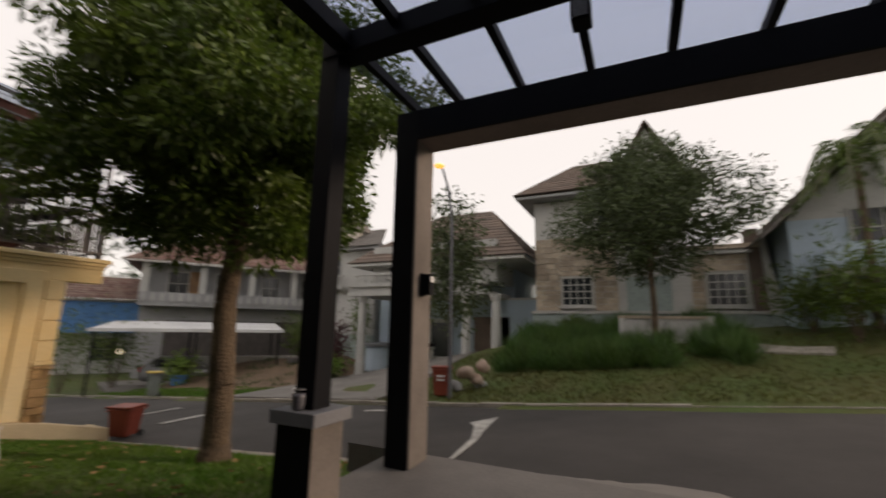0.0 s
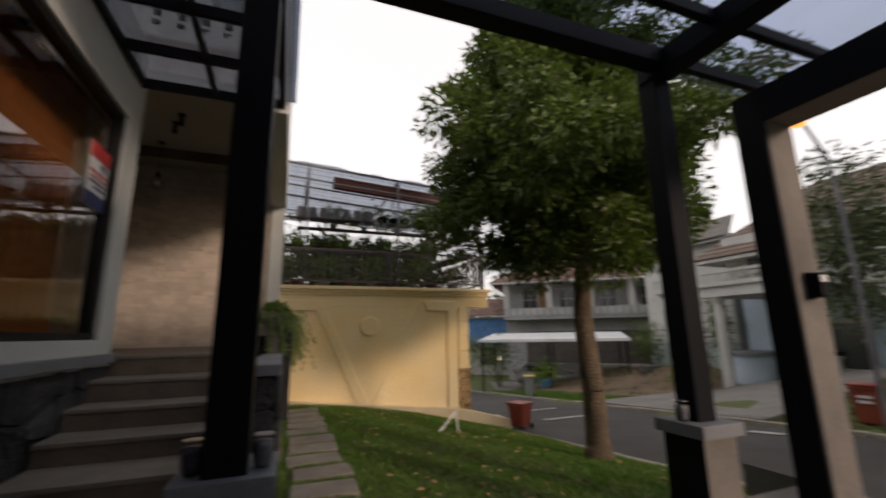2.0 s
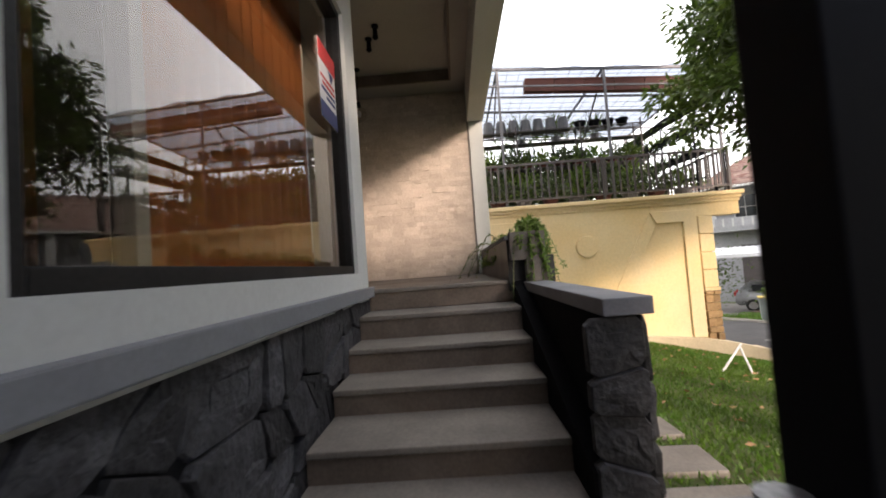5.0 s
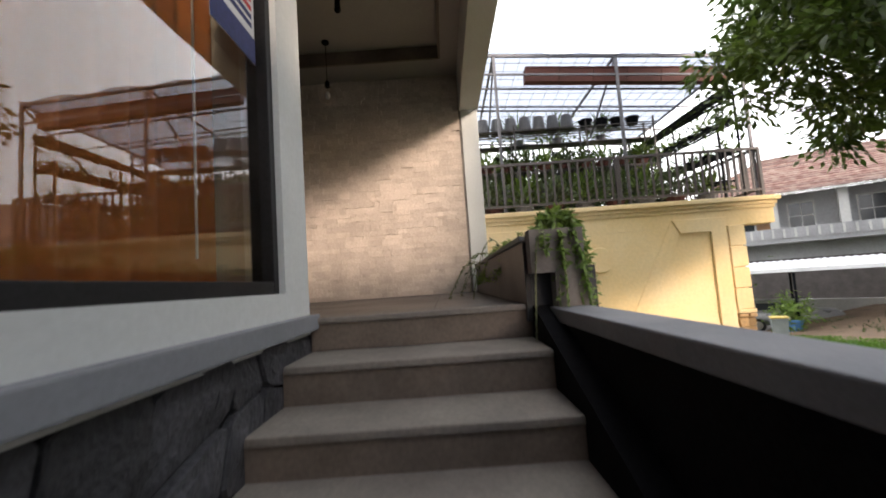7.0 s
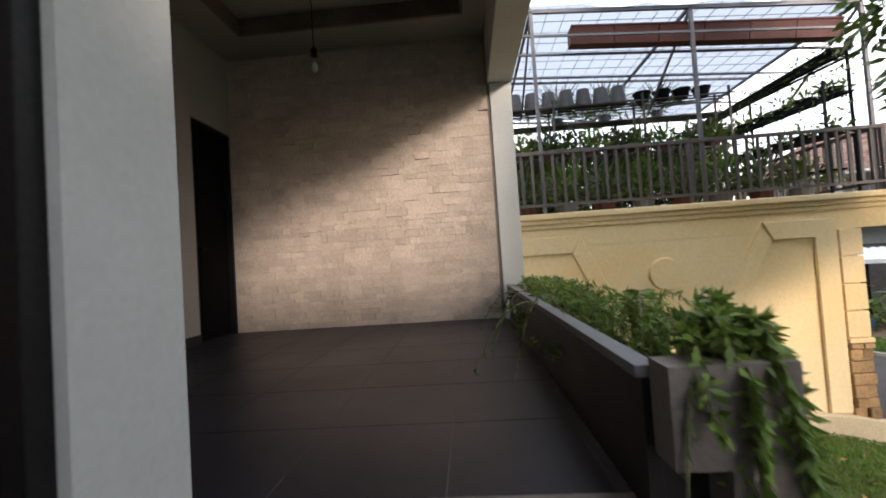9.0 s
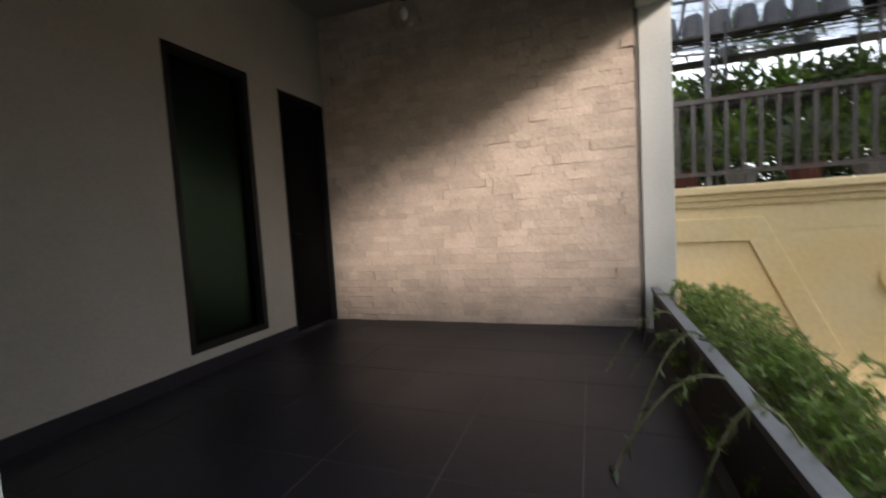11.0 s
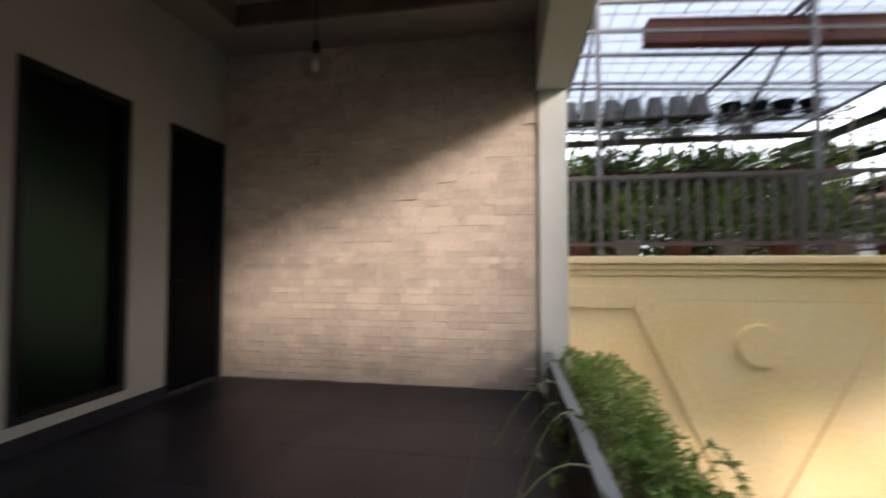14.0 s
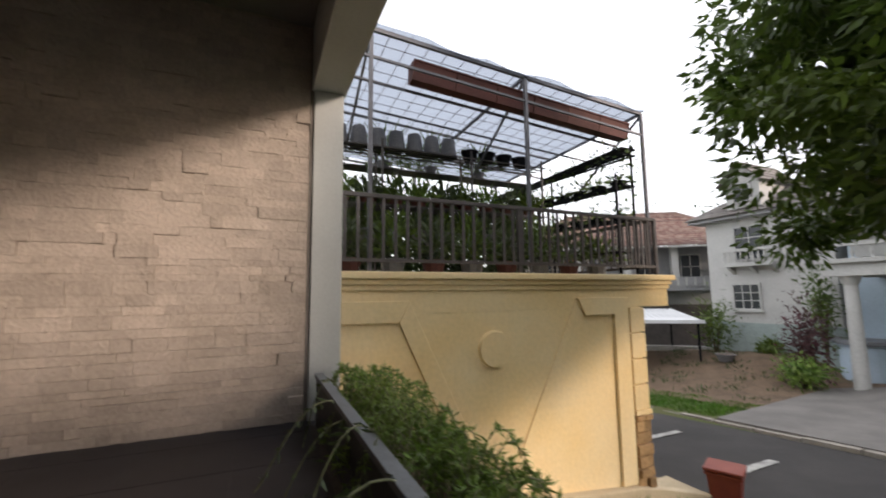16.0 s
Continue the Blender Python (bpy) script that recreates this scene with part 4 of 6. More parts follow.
for z, y in ((0.45, -0.1), (0.95, 0.0), (1.5, 0.08), (2.0, 0.12)):
    bm = bmesh.new()
    for dy in (-0.12, 0.0, 0.12):
        bar(bm, (-2.0, y + dy, z + 0.1), (2.0, y + dy, z - 0.08), 0.03)
    part("shelf", bm, M_STEEL, side)
for x in (-1.9, 0, 1.95):
    bm = bmesh.new()
    bar(bm, (x, 0.2, 0), (x, 0.2, 2.1), 0.03)
    bar(bm, (x, -0.15, 0), (x, -0.15, 1.6), 0.03)
    part("upright", bm, M_STEEL, side)
part("drip_tray", B(-2.0, 2.0, -0.05, 0.26, 2.0, 2.03), M_STEEL, side)
for j, (z, y) in enumerate(((0.95, 0.0), (1.5, 0.08))):
    for k in range(9):
        x = -13.1 + k * 0.45
        e = pot("bowl_pot", (x, 3.72 + y, TZ + z - (x + 11.3) * 0.045 + 0.02), 0.13, 0.09, M_STEEL, "small dark bowl pot with trailing plant", "bowl pots", 10)
        foliage(e, "leaves", (0, 0, 0.08), 60, 0.2, 0.13, 0.02, (M_LEAF2, M_FERN, M_LEAF)[k % 3], 300 + j * 20 + k, up=0.8, droop=0.5)
hang = thing("climbing_plant", (-11.0, 3.7, TZ + 2.1), "sparse climber hanging in the netting", "climber")
rng = np.random.default_rng(9)
pts = np.stack([rng.uniform(-2, 2.0, 900), rng.uniform(-0.25, 0.3, 900), -rng.random(900) ** 1.5 * 1.0], axis=1)
pts = pts[np.sin(pts[:, 0] * 5) + np.sin(pts[:, 0] * 11 + 1) > -0.6]
ob = blades("leaves", pts, rng.uniform(0.05, 0.11, len(pts)), rng.uniform(0.012, 0.022, len(pts)), rng.normal(size=(len(pts), 3)) + [0, 0, -0.6], M_LEAF, 3)
ob.parent = hang

# dense greenery at the back of the terrace
rng = np.random.default_rng(19)
n = 15000
pts = np.stack([rng.uniform(-13.4, -11.3, n), rng.uniform(-1.6, 3.6, n), TZ + rng.random(n) ** 0.8 * 1.75], axis=1)
pts = pts[np.sin(pts[:, 1] * 4.1) + np.sin(pts[:, 1] * 9.7 + pts[:, 2] * 5) + pts[:, 2] * -0.6 + 2.3 > 0]
n = len(pts)
tagged(blades("terrace_greenery", pts, rng.uniform(0.12, 0.3, n), rng.uniform(0.02, 0.04, n), rng.normal(size=(n, 3)) + [0, 0, 0.1], M_FAR, 41), "dense dark potted greenery on the terrace", "plants", "", "stuff")
for k, (y, h) in enumerate(((0.5, 0.6), (1.4, 0.55), (2.4, 0.45))):
    e = pot("spiky_plant", (-11.6, y, TZ + 1.95), 0.12, 0.15, M_POTGREY, "spiky dark plant in a pot high on rack", "spiky plants", 10)
    foliage(e, "leaves", (0, 0, 0.15), 160, 0.22, h, 0.012, M_LEAF, 440 + k, up=1.2)
rack_top = thing("plant_rack", (-11.6, 1.2, TZ), "rear steel plant rack under the net", "rack")
for yy in (-1.6, 0.4, 2.2):
    part("upright", B(-0.02, 0.02, yy - 0.02, yy + 0.02, 0, 1.93), M_RAIL, rack_top)
part("shelf", B(-0.18, 0.18, -1.7, 2.3, 1.93, 1.95), M_RAIL, rack_top)

# ---- porch lamps ----
for x, y, drop, bulb in ((-7.5, -2.83, 0.76, 0.13), (-6.35, -2.30, 0.16, 0.04), (-6.65, -2.45, 0.16, 0.04)):
    l = thing("pendant_lamp", (x, y, 4.52 - drop), "clear glass globe pendant on a thin cord" if bulb > 0.05 else "small dark ceiling spot pendant", "lamp", "porch pendants")
    bm = bmesh.new()
    tube(bm, (0, 0, bulb), (0, 0, drop), 0.005, n=6)
    part("cord", bm, M_STEEL, l)
    bm = bmesh.new()
    lathe(bm, [(0.028, bulb * 0.9), (0.035, bulb * 0.95), (0.03, bulb * 0.95 + 0.07), (0.012, bulb * 0.95 + 0.09)], 12)
    part("cap", bm, M_STEEL, l)
    bm = bmesh.new()
    lathe(bm, [(bulb * math.sin(a), -bulb * math.cos(a)) for a in [0.15 + k * 0.33 for k in range(9)]], 16)
    part("globe", bm, M_BULB if bulb > 0.05 else M_STEEL, l, smooth=True)
    bm = bmesh.new()
    lathe(bm, [(0.045, drop - 0.03), (0.05, drop - 0.02), (0.05, drop - 0.001)], 12)
    part("rose", bm, M_STEEL, l)
    if bulb > 0.05:
        bm = bmesh.new()
        lathe(bm, [(0.012, 0.06), (0.03, 0.02), (0.03, -0.02), (0.01, -0.045)], 10)
        part("bulb", bm, M_PAPER, l, smooth=True)


# ---- porch planter plants ----
def arch_stem(bm, p, direction, length, rise, fall, segs=9, r=0.004):
    """A thin stem that rises and droops; returns its points."""
    pts = []
    d = Vector(direction).normalized()
    for k in range(segs + 1):
        s = k / segs
        pts.append(Vector(p) + d * length * s + Vector((0, 0, rise * math.sin(math.pi * min(1, s * 1.1)) - fall * s * s)))
    for a, b in zip(pts, pts[1:]):
        tube(bm, a, b, r, r * 0.85, 5, False)
    return pts


rnd = random.Random(11)
for c in range(12):
    x = -7.95 + c * 0.295
    plant = thing("trailing_fern", (x, -0.70, 1.20), "bright green feathery fern trailing over planter rim", "plant", "planter ferns")
    bm = bmesh.new()
    base, lean = [], []
    for k in range(22):
        a = rnd.uniform(0, 2 * math.pi)
        d = (math.cos(a) * 0.8, math.sin(a) * 0.8, 0)
        L = rnd.uniform(0.15, 0.40) * (0.42 if c > 8 else 1.0)
        pts = arch_stem(bm, (rnd.uniform(-0.1, 0.1), rnd.uniform(-0.08, 0.1), 0), d, L, rnd.uniform(0.14, 0.34), rnd.uniform(0.05, 0.45) if d[1] > -0.3 else rnd.uniform(-0.05, 0.06), 8, 0.0028)
        for u, v in zip(pts[1:], pts[2:] + [pts[-1] + Vector((0, 0, -0.01))]):
            for q in range(11):
                base.append(u.lerp(v, rnd.random()))
                lean.append((v - u).normalized() * 0.6 + Vector((rnd.gauss(0, 1), rnd.gauss(0, 1), rnd.gauss(0, 0.8))))
    part("stem_tuft", bm, M_STEM, plant)
    n = len(base)
    ob = blades("leaves", np.array(base), np.full(n, 0.040) * np.random.default_rng(c).uniform(0.6, 1.4, n), np.full(n, 0.0045), np.array(lean), M_FERN, c)
    ob.parent = plant
# bare arching shoots towards the porch and the long hanging ones at the stair end
for c, (p, d, L, rise, fall) in enumerate((((-6.6, -0.85, 1.3), (0.5, -1, 0), 0.55, 0.22, 0.35), ((-6.1, -0.85, 1.3), (0.2, -1, 0), 0.7, 0.2, 0.5), ((-7.3, -0.85, 1.3), (0.3, -1, 0), 0.6, 0.15, 0.3), ((-5.6, -0.9, 1.3), (-0.2, -1, 0), 0.4, 0.3, 0.6),
                                           ((-7.8, -0.85, 1.3), (0.4, -1, 0), 0.35, 0.2, 0.5), ((-6.9, -0.85, 1.3), (-0.3, -1, 0), 0.5, 0.12, 0.4), ((-4.46, -0.89, 1.43), (0.5, -0.8, 0), 0.11, 0.03, 0.66), ((-4.44, -0.79, 1.42), (1.0, 0.0, 0), 0.05, 0.03, 0.85), ((-4.46, -0.75, 1.42), (0.4, 1, 0), 0.10, 0.04, 0.42),
                                           ((-5.0, -0.8, 1.35), (-0.7, 0.3, 0), 0.5, 0.2, 0.05), ((-4.8, -0.75, 1.35), (0.2, 0.9, 0), 0.18, 0.25, 0.2), ((-4.48, -0.76, 1.42), (0.1, 1, 0), 0.07, 0.06, 0.45), ((-4.45, -0.80, 1.42), (0.9, 0.3, 0), 0.05, 0.03, 0.80), ((-4.6, -0.72, 1.38), (-0.1, 1, 0), 0.10, 0.10, 0.40))):
    sh = thing("plant_shoot", p, "thin pale shoot with narrow leaves drooping from planter", "plant", "planter shoots")
    bm = bmesh.new()
    pts = arch_stem(bm, (0, 0, 0), d, L, rise, fall, 12, 0.0045)
    part("stem", bm, M_STEM, sh)
    base, lean = [], []
    for k, (u, v) in enumerate(zip(pts[2:], pts[3:])):
        t = (v - u).normalized()
        s = t.cross(Vector((0, 0, 1)) if abs(t.z) < 0.9 else Vector((0.3, 1, 0))).normalized()
        for sgn in (-1, 1) if c < 7 else (-1, 1, -1, 1, -1, 1):
            base.append(u.lerp(v, rnd.random()))
            lean.append(s * sgn + t * rnd.uniform(0.2, 0.7) + Vector((0, 0, rnd.uniform(-0.5, 0.2))))
    n = len(base)
    ob = blades("leaves", np.array(base), np.full(n, 0.075), np.full(n, 0.009), np.array(lean), M_FERN if c > 6 else M_LEAF2, c + 50)
    ob.parent = sh
end_fern = thing("trailing_fern", (-4.58, -0.80, 1.39), "green creeper hanging down the planter end", "plant", "planter ferns")
bm = bmesh.new()
base, lean = [], []
for k in range(26):
    a = rnd.uniform(-0.4, 1.9)
    d = (math.cos(a), math.sin(a), 0)
    pts = arch_stem(bm, (0, rnd.uniform(-0.1, 0.1), 0.02), d, rnd.uniform(0.08, 0.21), rnd.uniform(0.06, 0.18), rnd.uniform(0.1, 0.42), 9, 0.003)
    for u, v in zip(pts[1:], pts[2:]):
        for q in range(10):
            base.append(u.lerp(v, rnd.random()))
            lean.append((v - u).normalized() * 0.5 + Vector((rnd.gauss(0, 1), rnd.gauss(0, 1), rnd.gauss(-0.1, 0.8))))
part("stem_tuft", bm, M_STEM, end_fern)
n = len(base)
ob = blades("leaves", np.array(base), np.full(n, 0.05), np.full(n, 0.009), np.array(lean), M_FERN, 77)
ob.parent = end_fern


# ---- trees ----
def tree(name, base, trunk, r0, crown, radii, clusters, per, size, material, label, seed, limbs=9, squash=1.0, low=1.0):
    """A tapered trunk, limbs that reach into the crown, and leaves in clumps with gaps."""
    rng = np.random.default_rng(seed)
    t = thing(name, base, label, "tree")
    bm = bmesh.new()
    pts = [Vector(p) for p in trunk]
    for k, (a, b) in enumerate(zip(pts, pts[1:])):
        tube(bm, a, b, r0 * (1 - 0.62 * k / len(pts)), r0 * (1 - 0.62 * (k + 1) / len(pts)), 12, False)
    lathe(bm, [(r0 * 1.5, -0.12), (r0 * 1.2, 0.05), (r0 * 1.0, 0.22)], 12)
    part("trunk", bm, M_BARK, t, smooth=True)
    c = Vector(crown)
    cen = []
    while len(cen) < clusters:
        v = rng.normal(size=3)
        v /= np.linalg.norm(v)
        rr = rng.random() ** 0.45
        bump = 0.86 + 0.34 * noise.noise(Vector(v) * 1.9 + Vector((seed, 0, 0)))
        rz = radii[2] if v[2] > 0 else radii[2] * low
        slim = 1 - 0.62 * max(0.0, v[2] * rr)
        q = np.array(c) + v * rr * bump * np.array((radii[0] * slim, radii[1] * slim, rz))
        if q[2] < c.z - radii[2] * low * (0.62 + 0.30 * rng.random()):
            continue
        cen.append(q)
    cen = np.array(cen)
    for k in range(limbs):
        q = Vector(cen[(k * 37) % clusters])
        s = pts[-1] if k % 2 else pts[-2].lerp(pts[-1], rng.random())
        mid = s.lerp(q, 0.5) + Vector((0, 0, 0.25 * squash))
        bm = bmesh.new()
        tube(bm, s, mid, r0 * 0.36, r0 * 0.22, 7, False)
        tube(bm, mid, q, r0 * 0.22, r0 * 0.08, 7, False)
        part("limb", bm, M_BARK, t, smooth=True)
    n = clusters * per
    ci = np.repeat(np.arange(clusters), per)
    d = rng.normal(size=(n, 3))
    d /= np.linalg.norm(d, axis=1, keepdims=True)
    rad = size * 3.0 * rng.uniform(0.5, 1.3, clusters)[ci][:, None]
    p = cen[ci] + d * rng.random((n, 1)) ** 0.5 * rad * np.array([1, 1, 0.7])
    lean = d * np.array([1, 1, 0.5]) + np.array([0, 0, -0.35]) + rng.normal(size=(n, 3)) * 0.3
    ob = blades("crown", p, size * rng.uniform(0.6, 1.2, n), size * 0.17 * rng.uniform(0.7, 1.3, n), lean, material, seed)
    ob.parent = t
    return t


tz = lawn_z(-4.5, 3.42)
tree("street_tree", (-4.5, 3.42, tz), [(0, 0, -0.1), (0.02, -0.02, 0.9), (-0.05, -0.04, 1.9), (0.02, 0.0, 2.9), (0.0, 0.02, 3.8), (0.08, 0.05, 5.6)], 0.165, (-0.35, 0.02, 4.6), (2.8, 2.45, 3.9), 620, 210, 0.13, M_LEAF, "dark leafy street tree with mottled bark on the verge", 4, 14, 1.0, 0.67)
cz = ground_z(0.6, 13.6)
tree("garden_tree", (0.6, 13.4, cz), [(0, 0, -0.1), (0.02, 0, 1.2), (0, 0, 2.2), (0.05, 0, 3.4)], 0.10, (0.1, 0, 4.2), (3.2, 2.6, 2.9), 520, 64, 0.15, M_LEAF2, "wide fine-leaved tree in the overgrown garden", 8, 12, 1.0, 0.95)
bz = ground_z(-4.6, 10.6)
tree("young_tree", (-4.6, 10.5, bz), [(0, 0, -0.1), (0.02, 0, 1.2), (0.0, 0, 2.6), (0.05, 0, 4.0)], 0.05, (-0.05, 0.0, 3.5), (1.25, 0.9, 2.2), 130, 30, 0.19, M_LEAF2, "slender young tree with sparse leaves", 12, 9)

# ---- street lamp, bins, loose things ----
sl = thing("street_lamp", (-3.98, 9.15, road_z(-3.98)), "thin steel street lamp with lit amber head", "street lamp")
bm = bmesh.new()
tube(bm, (0, 0, 0), (0, 0, 4.4), 0.05, 0.038, 10)
part("pole", bm, M_GREYSTEEL, sl)
bm = bmesh.new()
tube(bm, (0, 0, 4.38), (-0.07, -0.02, 5.2), 0.035, 0.03, 8)
tube(bm, (-0.07, -0.02, 5.2), (-0.27, -0.05, 5.88), 0.03, 0.028, 8)
part("arm", bm, M_GREYSTEEL, sl)
bm = bmesh.new()
bmesh.ops.create_icosphere(bm, subdivisions=2, radius=0.11, matrix=Matrix.Translation((-0.36, -0.07, 5.97)) @ Matrix.Diagonal((1.3, 1.3, 0.6, 1)))
part("lamp_head", bm, M_LAMP, sl, "glowing amber lamp head")


def wheelie_bin(loc, rz, material, lid_material, label, h=0.72, w=0.44):
    e = thing("wheelie_bin", loc, label, "bin", "", "", rz)
    bm = bmesh.new()
    a, b = w * 0.40, w * 0.5
    vs0 = [bm.verts.new(p) for p in ((-a, -a, 0.05), (a, -a, 0.05), (a, a, 0.05), (-a, a, 0.05))]
    vs1 = [bm.verts.new(p) for p in ((-b, -b, h), (b, -b, h), (b, b, h), (-b, b, h))]
    bm.faces.new(list(reversed(vs0)))
    bm.faces.new(vs1)
    for k in range(4):
        bm.faces.new((vs0[k], vs0[(k + 1) % 4], vs1[(k + 1) % 4], vs1[k]))
    bmesh.ops.bevel(bm, geom=bm.edges[:], offset=0.025, segments=2, affect="EDGES")
    part("tub", bm, material, e)
    part("rim", B(-b - 0.02, b + 0.02, -b - 0.02, b + 0.02, h - 0.05, h - 0.015, bevel=0.008), material, e)
    part("lid", B(-b - 0.03, b + 0.03, -b - 0.03, b + 0.02, h, h + 0.045, bevel=0.018), lid_material, e)
    bm = bmesh.new()
    tube(bm, (-b, b + 0.06, h - 0.01), (b, b + 0.06, h - 0.01), 0.015)
    part("handle", bm, material, e)
    for sx in (-b + 0.02, b - 0.02):
        bm = bmesh.new()
        tube(bm, (sx - 0.02, a + 0.02, 0.06), (sx + 0.02, a + 0.02, 0.06), 0.06, n=14)
        part("wheel", bm, M_TYRE, e)
    return e


wheelie_bin((-8.8, 4.75, road_z(-8.8)), 25, M_BIN, M_BIN, "faded red plastic wheelie bin at roadside", 0.55, 0.42)
wb = wheelie_bin((-4.35, 9.5, road_z(-4.35) + 0.08), 15, M_BIN, M_BIN, "orange-red plastic bin on the far verge", 0.70, 0.42)
for k in range(2):
    part("text_bar", B(-0.10, 0.10, -0.225, -0.218, 0.5 - k * 0.09, 0.55 - k * 0.09), M_PAPER, wb)
wheelie_bin((-16.4, 9.75, road_z(-16.4) + 0.08), -30, M_BINGREY, M_YLID, "grey-green plastic bin with yellow lid on far verge", 0.85, 0.45)
heap = thing("rubbish_heap", (-3.9, 10.2, ground_z(-3.9, 10.2)), "heap of pale sacks beside the orange bin", "rubbish")
rr = random.Random(2)
for k in range(7):
    bm = bmesh.new()
    bmesh.ops.create_icosphere(bm, subdivisions=2, radius=0.17)
    for v in bm.verts:
        v.co *= 1 + 0.7 * noise.noise(v.co * 5 + Vector((k * 3, 0, 0)))
        v.co.z = max(-0.12, v.co.z * 0.8)
    bmesh.ops.transform(bm, matrix=pose(rr.uniform(-0.3, 0.3), rr.uniform(-0.25, 0.25), 0.08 + 0.17 * (k % 4), rr.uniform(0, 60), rr.uniform(0, 60), rr.uniform(0, 180)), verts=bm.verts[:])
    part("sack", bm, M_RAG if k % 4 else M_HOUSEG, heap, smooth=True)
prop = thing("plant_support", (-5.95, 1.85, lawn_z(-5.95, 1.85)), "small white stick frame leaning in grass", "garden stake")
bm = bmesh.new()
tube(bm, (-0.1, -0.2, 0.0), (-0.32, 0.22, 0.30), 0.014, n=6)
part("stick", bm, M_PAPER, prop)
bm = bmesh.new()
tube(bm, (-0.05, 0.15, 0.0), (-0.30, 0.19, 0.27), 0.012, n=6)
part("stick", bm, M_PAPER, prop)


# ---- houses across the street ----
def roof_slope(bm, a, b, c, d, courses, thick=0.05):
    """A tiled slope from the eave a-b up to c-d (over b and a), laid in lapped courses."""
    a, b, c, d = (Vector(v) for v in (a, b, c, d))
    n = (b - a).cross(d - a).normalized()
    if n.z < 0:
        n = -n
    for k in range(courses):
        s0, s1 = k / courses, min(1.0, (k + 1.15) / courses)
        p = [a.lerp(d, s0), b.lerp(c, s0), b.lerp(c, s1), a.lerp(d, s1)]
        if (p[2] - p[3]).length < 1e-4:
            p = p[:3]
        prism(bm, [v + n * (thick * (1.0 if j < 2 else 0.35)) for j, v in enumerate(p)], n * -thick)


def far_window(parent, x0, x1, y, z0, z1, nx=3, nz=3, sill=True, fm=None):
    """A barred window set in a wall that faces the street."""
    w = new("window")
    w.parent = parent
    fm = fm or M_HOUSEW
    f = 0.07
    for a in ((x0 - f, x0, z0 - f, z1 + f), (x1, x1 + f, z0 - f, z1 + f), (x0, x1, z1, z1 + f), (x0, x1, z0 - f, z0)):
        part("frame", B(a[0], a[1], y - 0.07, y + 0.03, a[2], a[3]), fm, w)
    part("pane", B(x0, x1, y - 0.006, y + 0.01, z0, z1), M_FARGLASS, w)
    for k in range(1, nx):
        x = x0 + (x1 - x0) * k / nx
        part("glazing_bar", B(x - 0.018, x + 0.018, y - 0.035, y - 0.007, z0, z1), fm, w)
    for k in range(1, nz):
        z = z0 + (z1 - z0) * k / nz
        part("glazing_bar", B(x0, x1, y - 0.03, y - 0.008, z - 0.018, z + 0.018), fm, w)
    if sill:
        part("sill", B(x0 - 0.15, x1 + 0.15, y - 0.14, y - 0.001, z0 - f - 0.08, z0 - f), fm, w)


def cladding(parent, x0, x1, z0, z1, y, h, seed):
    """Rough stone facing of separate blocks, joined into one part."""
    rng = random.Random(seed)
    bm = bmesh.new()
    z = z0
    while z < z1 - 0.05:
        hh = min(h * rng.uniform(0.8, 1.2), z1 - z)
        x = x0
        while x < x1 - 0.02:
            w = min(rng.uniform(0.25, 0.6), x1 - x)
            box(bm, x + 0.008, x + w - 0.008, y - rng.uniform(0.02, 0.06), y, z + 0.008, z + hh - 0.008)
            x += w
        z += hh
    tagged(part("cladding", bm, M_CLAD, parent, "beige stone facing"), kind="stuff")


# the stone-faced house with barred windows
hc = thing("house", (0.13, 17, 0.08), "white two-storey house faced with beige stone", "house")
CB = 0.6
part("wall", B(-3.75, 1.8, 0.0, 7.0, CB, 6.3), M_HOUSEW, hc)
part("wall", B(1.8, 4.0, 0.0, 7.0, CB, 3.95), M_HOUSEW, hc)
part("plinth", B(-3.9, 4.1, -0.12, 0.0, CB - 0.3, 1.62), M_HOUSEGR, hc)
part("ledge", B(-3.95, 4.15, -0.18, 0.0, 1.62, 1.72), M_HOUSEW, hc)
cladding(hc, -3.75, -2.75, 1.73, 4.7, -0.001, 0.22, 1)
cladding(hc, -1.45, -0.6, 1.73, 4.7, -0.001, 0.22, 2)
cladding(hc, -2.75, -1.45, 3.12, 4.7, -0.001, 0.22, 3)
cladding(hc, 1.85, 2.25, 1.73, 3.85, -0.001, 0.22, 4)
cladding(hc, 2.25, 3.55, 3.12, 3.85, -0.001, 0.2, 5)
far_window(hc, -2.65, -1.57, -0.02, 1.97, 3.02, 4, 4)
far_window(hc, 2.36, 3.44, -0.02, 1.95, 3.0, 4, 4)
far_window(hc, -1.2, 0.3, -0.02, 4.7, 5.8, 3, 2)
part("door", B(-0.3, 1.2, -0.05, 0.0, CB + 0.2, 3.0), M_HOUSEGR, hc)
part("parapet", B(1.75, 4.1, -0.12, 0.3, 3.9, 4.06), M_CLAD, hc)
part("cornice", B(1.75, 3.7, -0.2, 0.0, 3.72, 3.82), M_HOUSEW, hc)
bm = bmesh.new()
prism(bm, [(3.62, -0.1, 1.7), (4.02, -0.1, 1.7), (3.92, -0.1, 4.55), (3.58, -0.1, 4.55)], (0, 0.6, 0))
part("buttress", bm, M_ROOFB, hc)
bm = bmesh.new()
prism(bm, [(4.04, -0.15, 1.7), (4.4, -0.15, 1.7), (4.05, -0.15, 4.5), (3.93, -0.15, 4.5)], (0, 0.5, 0))
part("buttress", bm, M_HOUSEW, hc)
bm = bmesh.new()
E0, E1, EZ, RZ = -4.45, 2.5, 6.5, 9.0
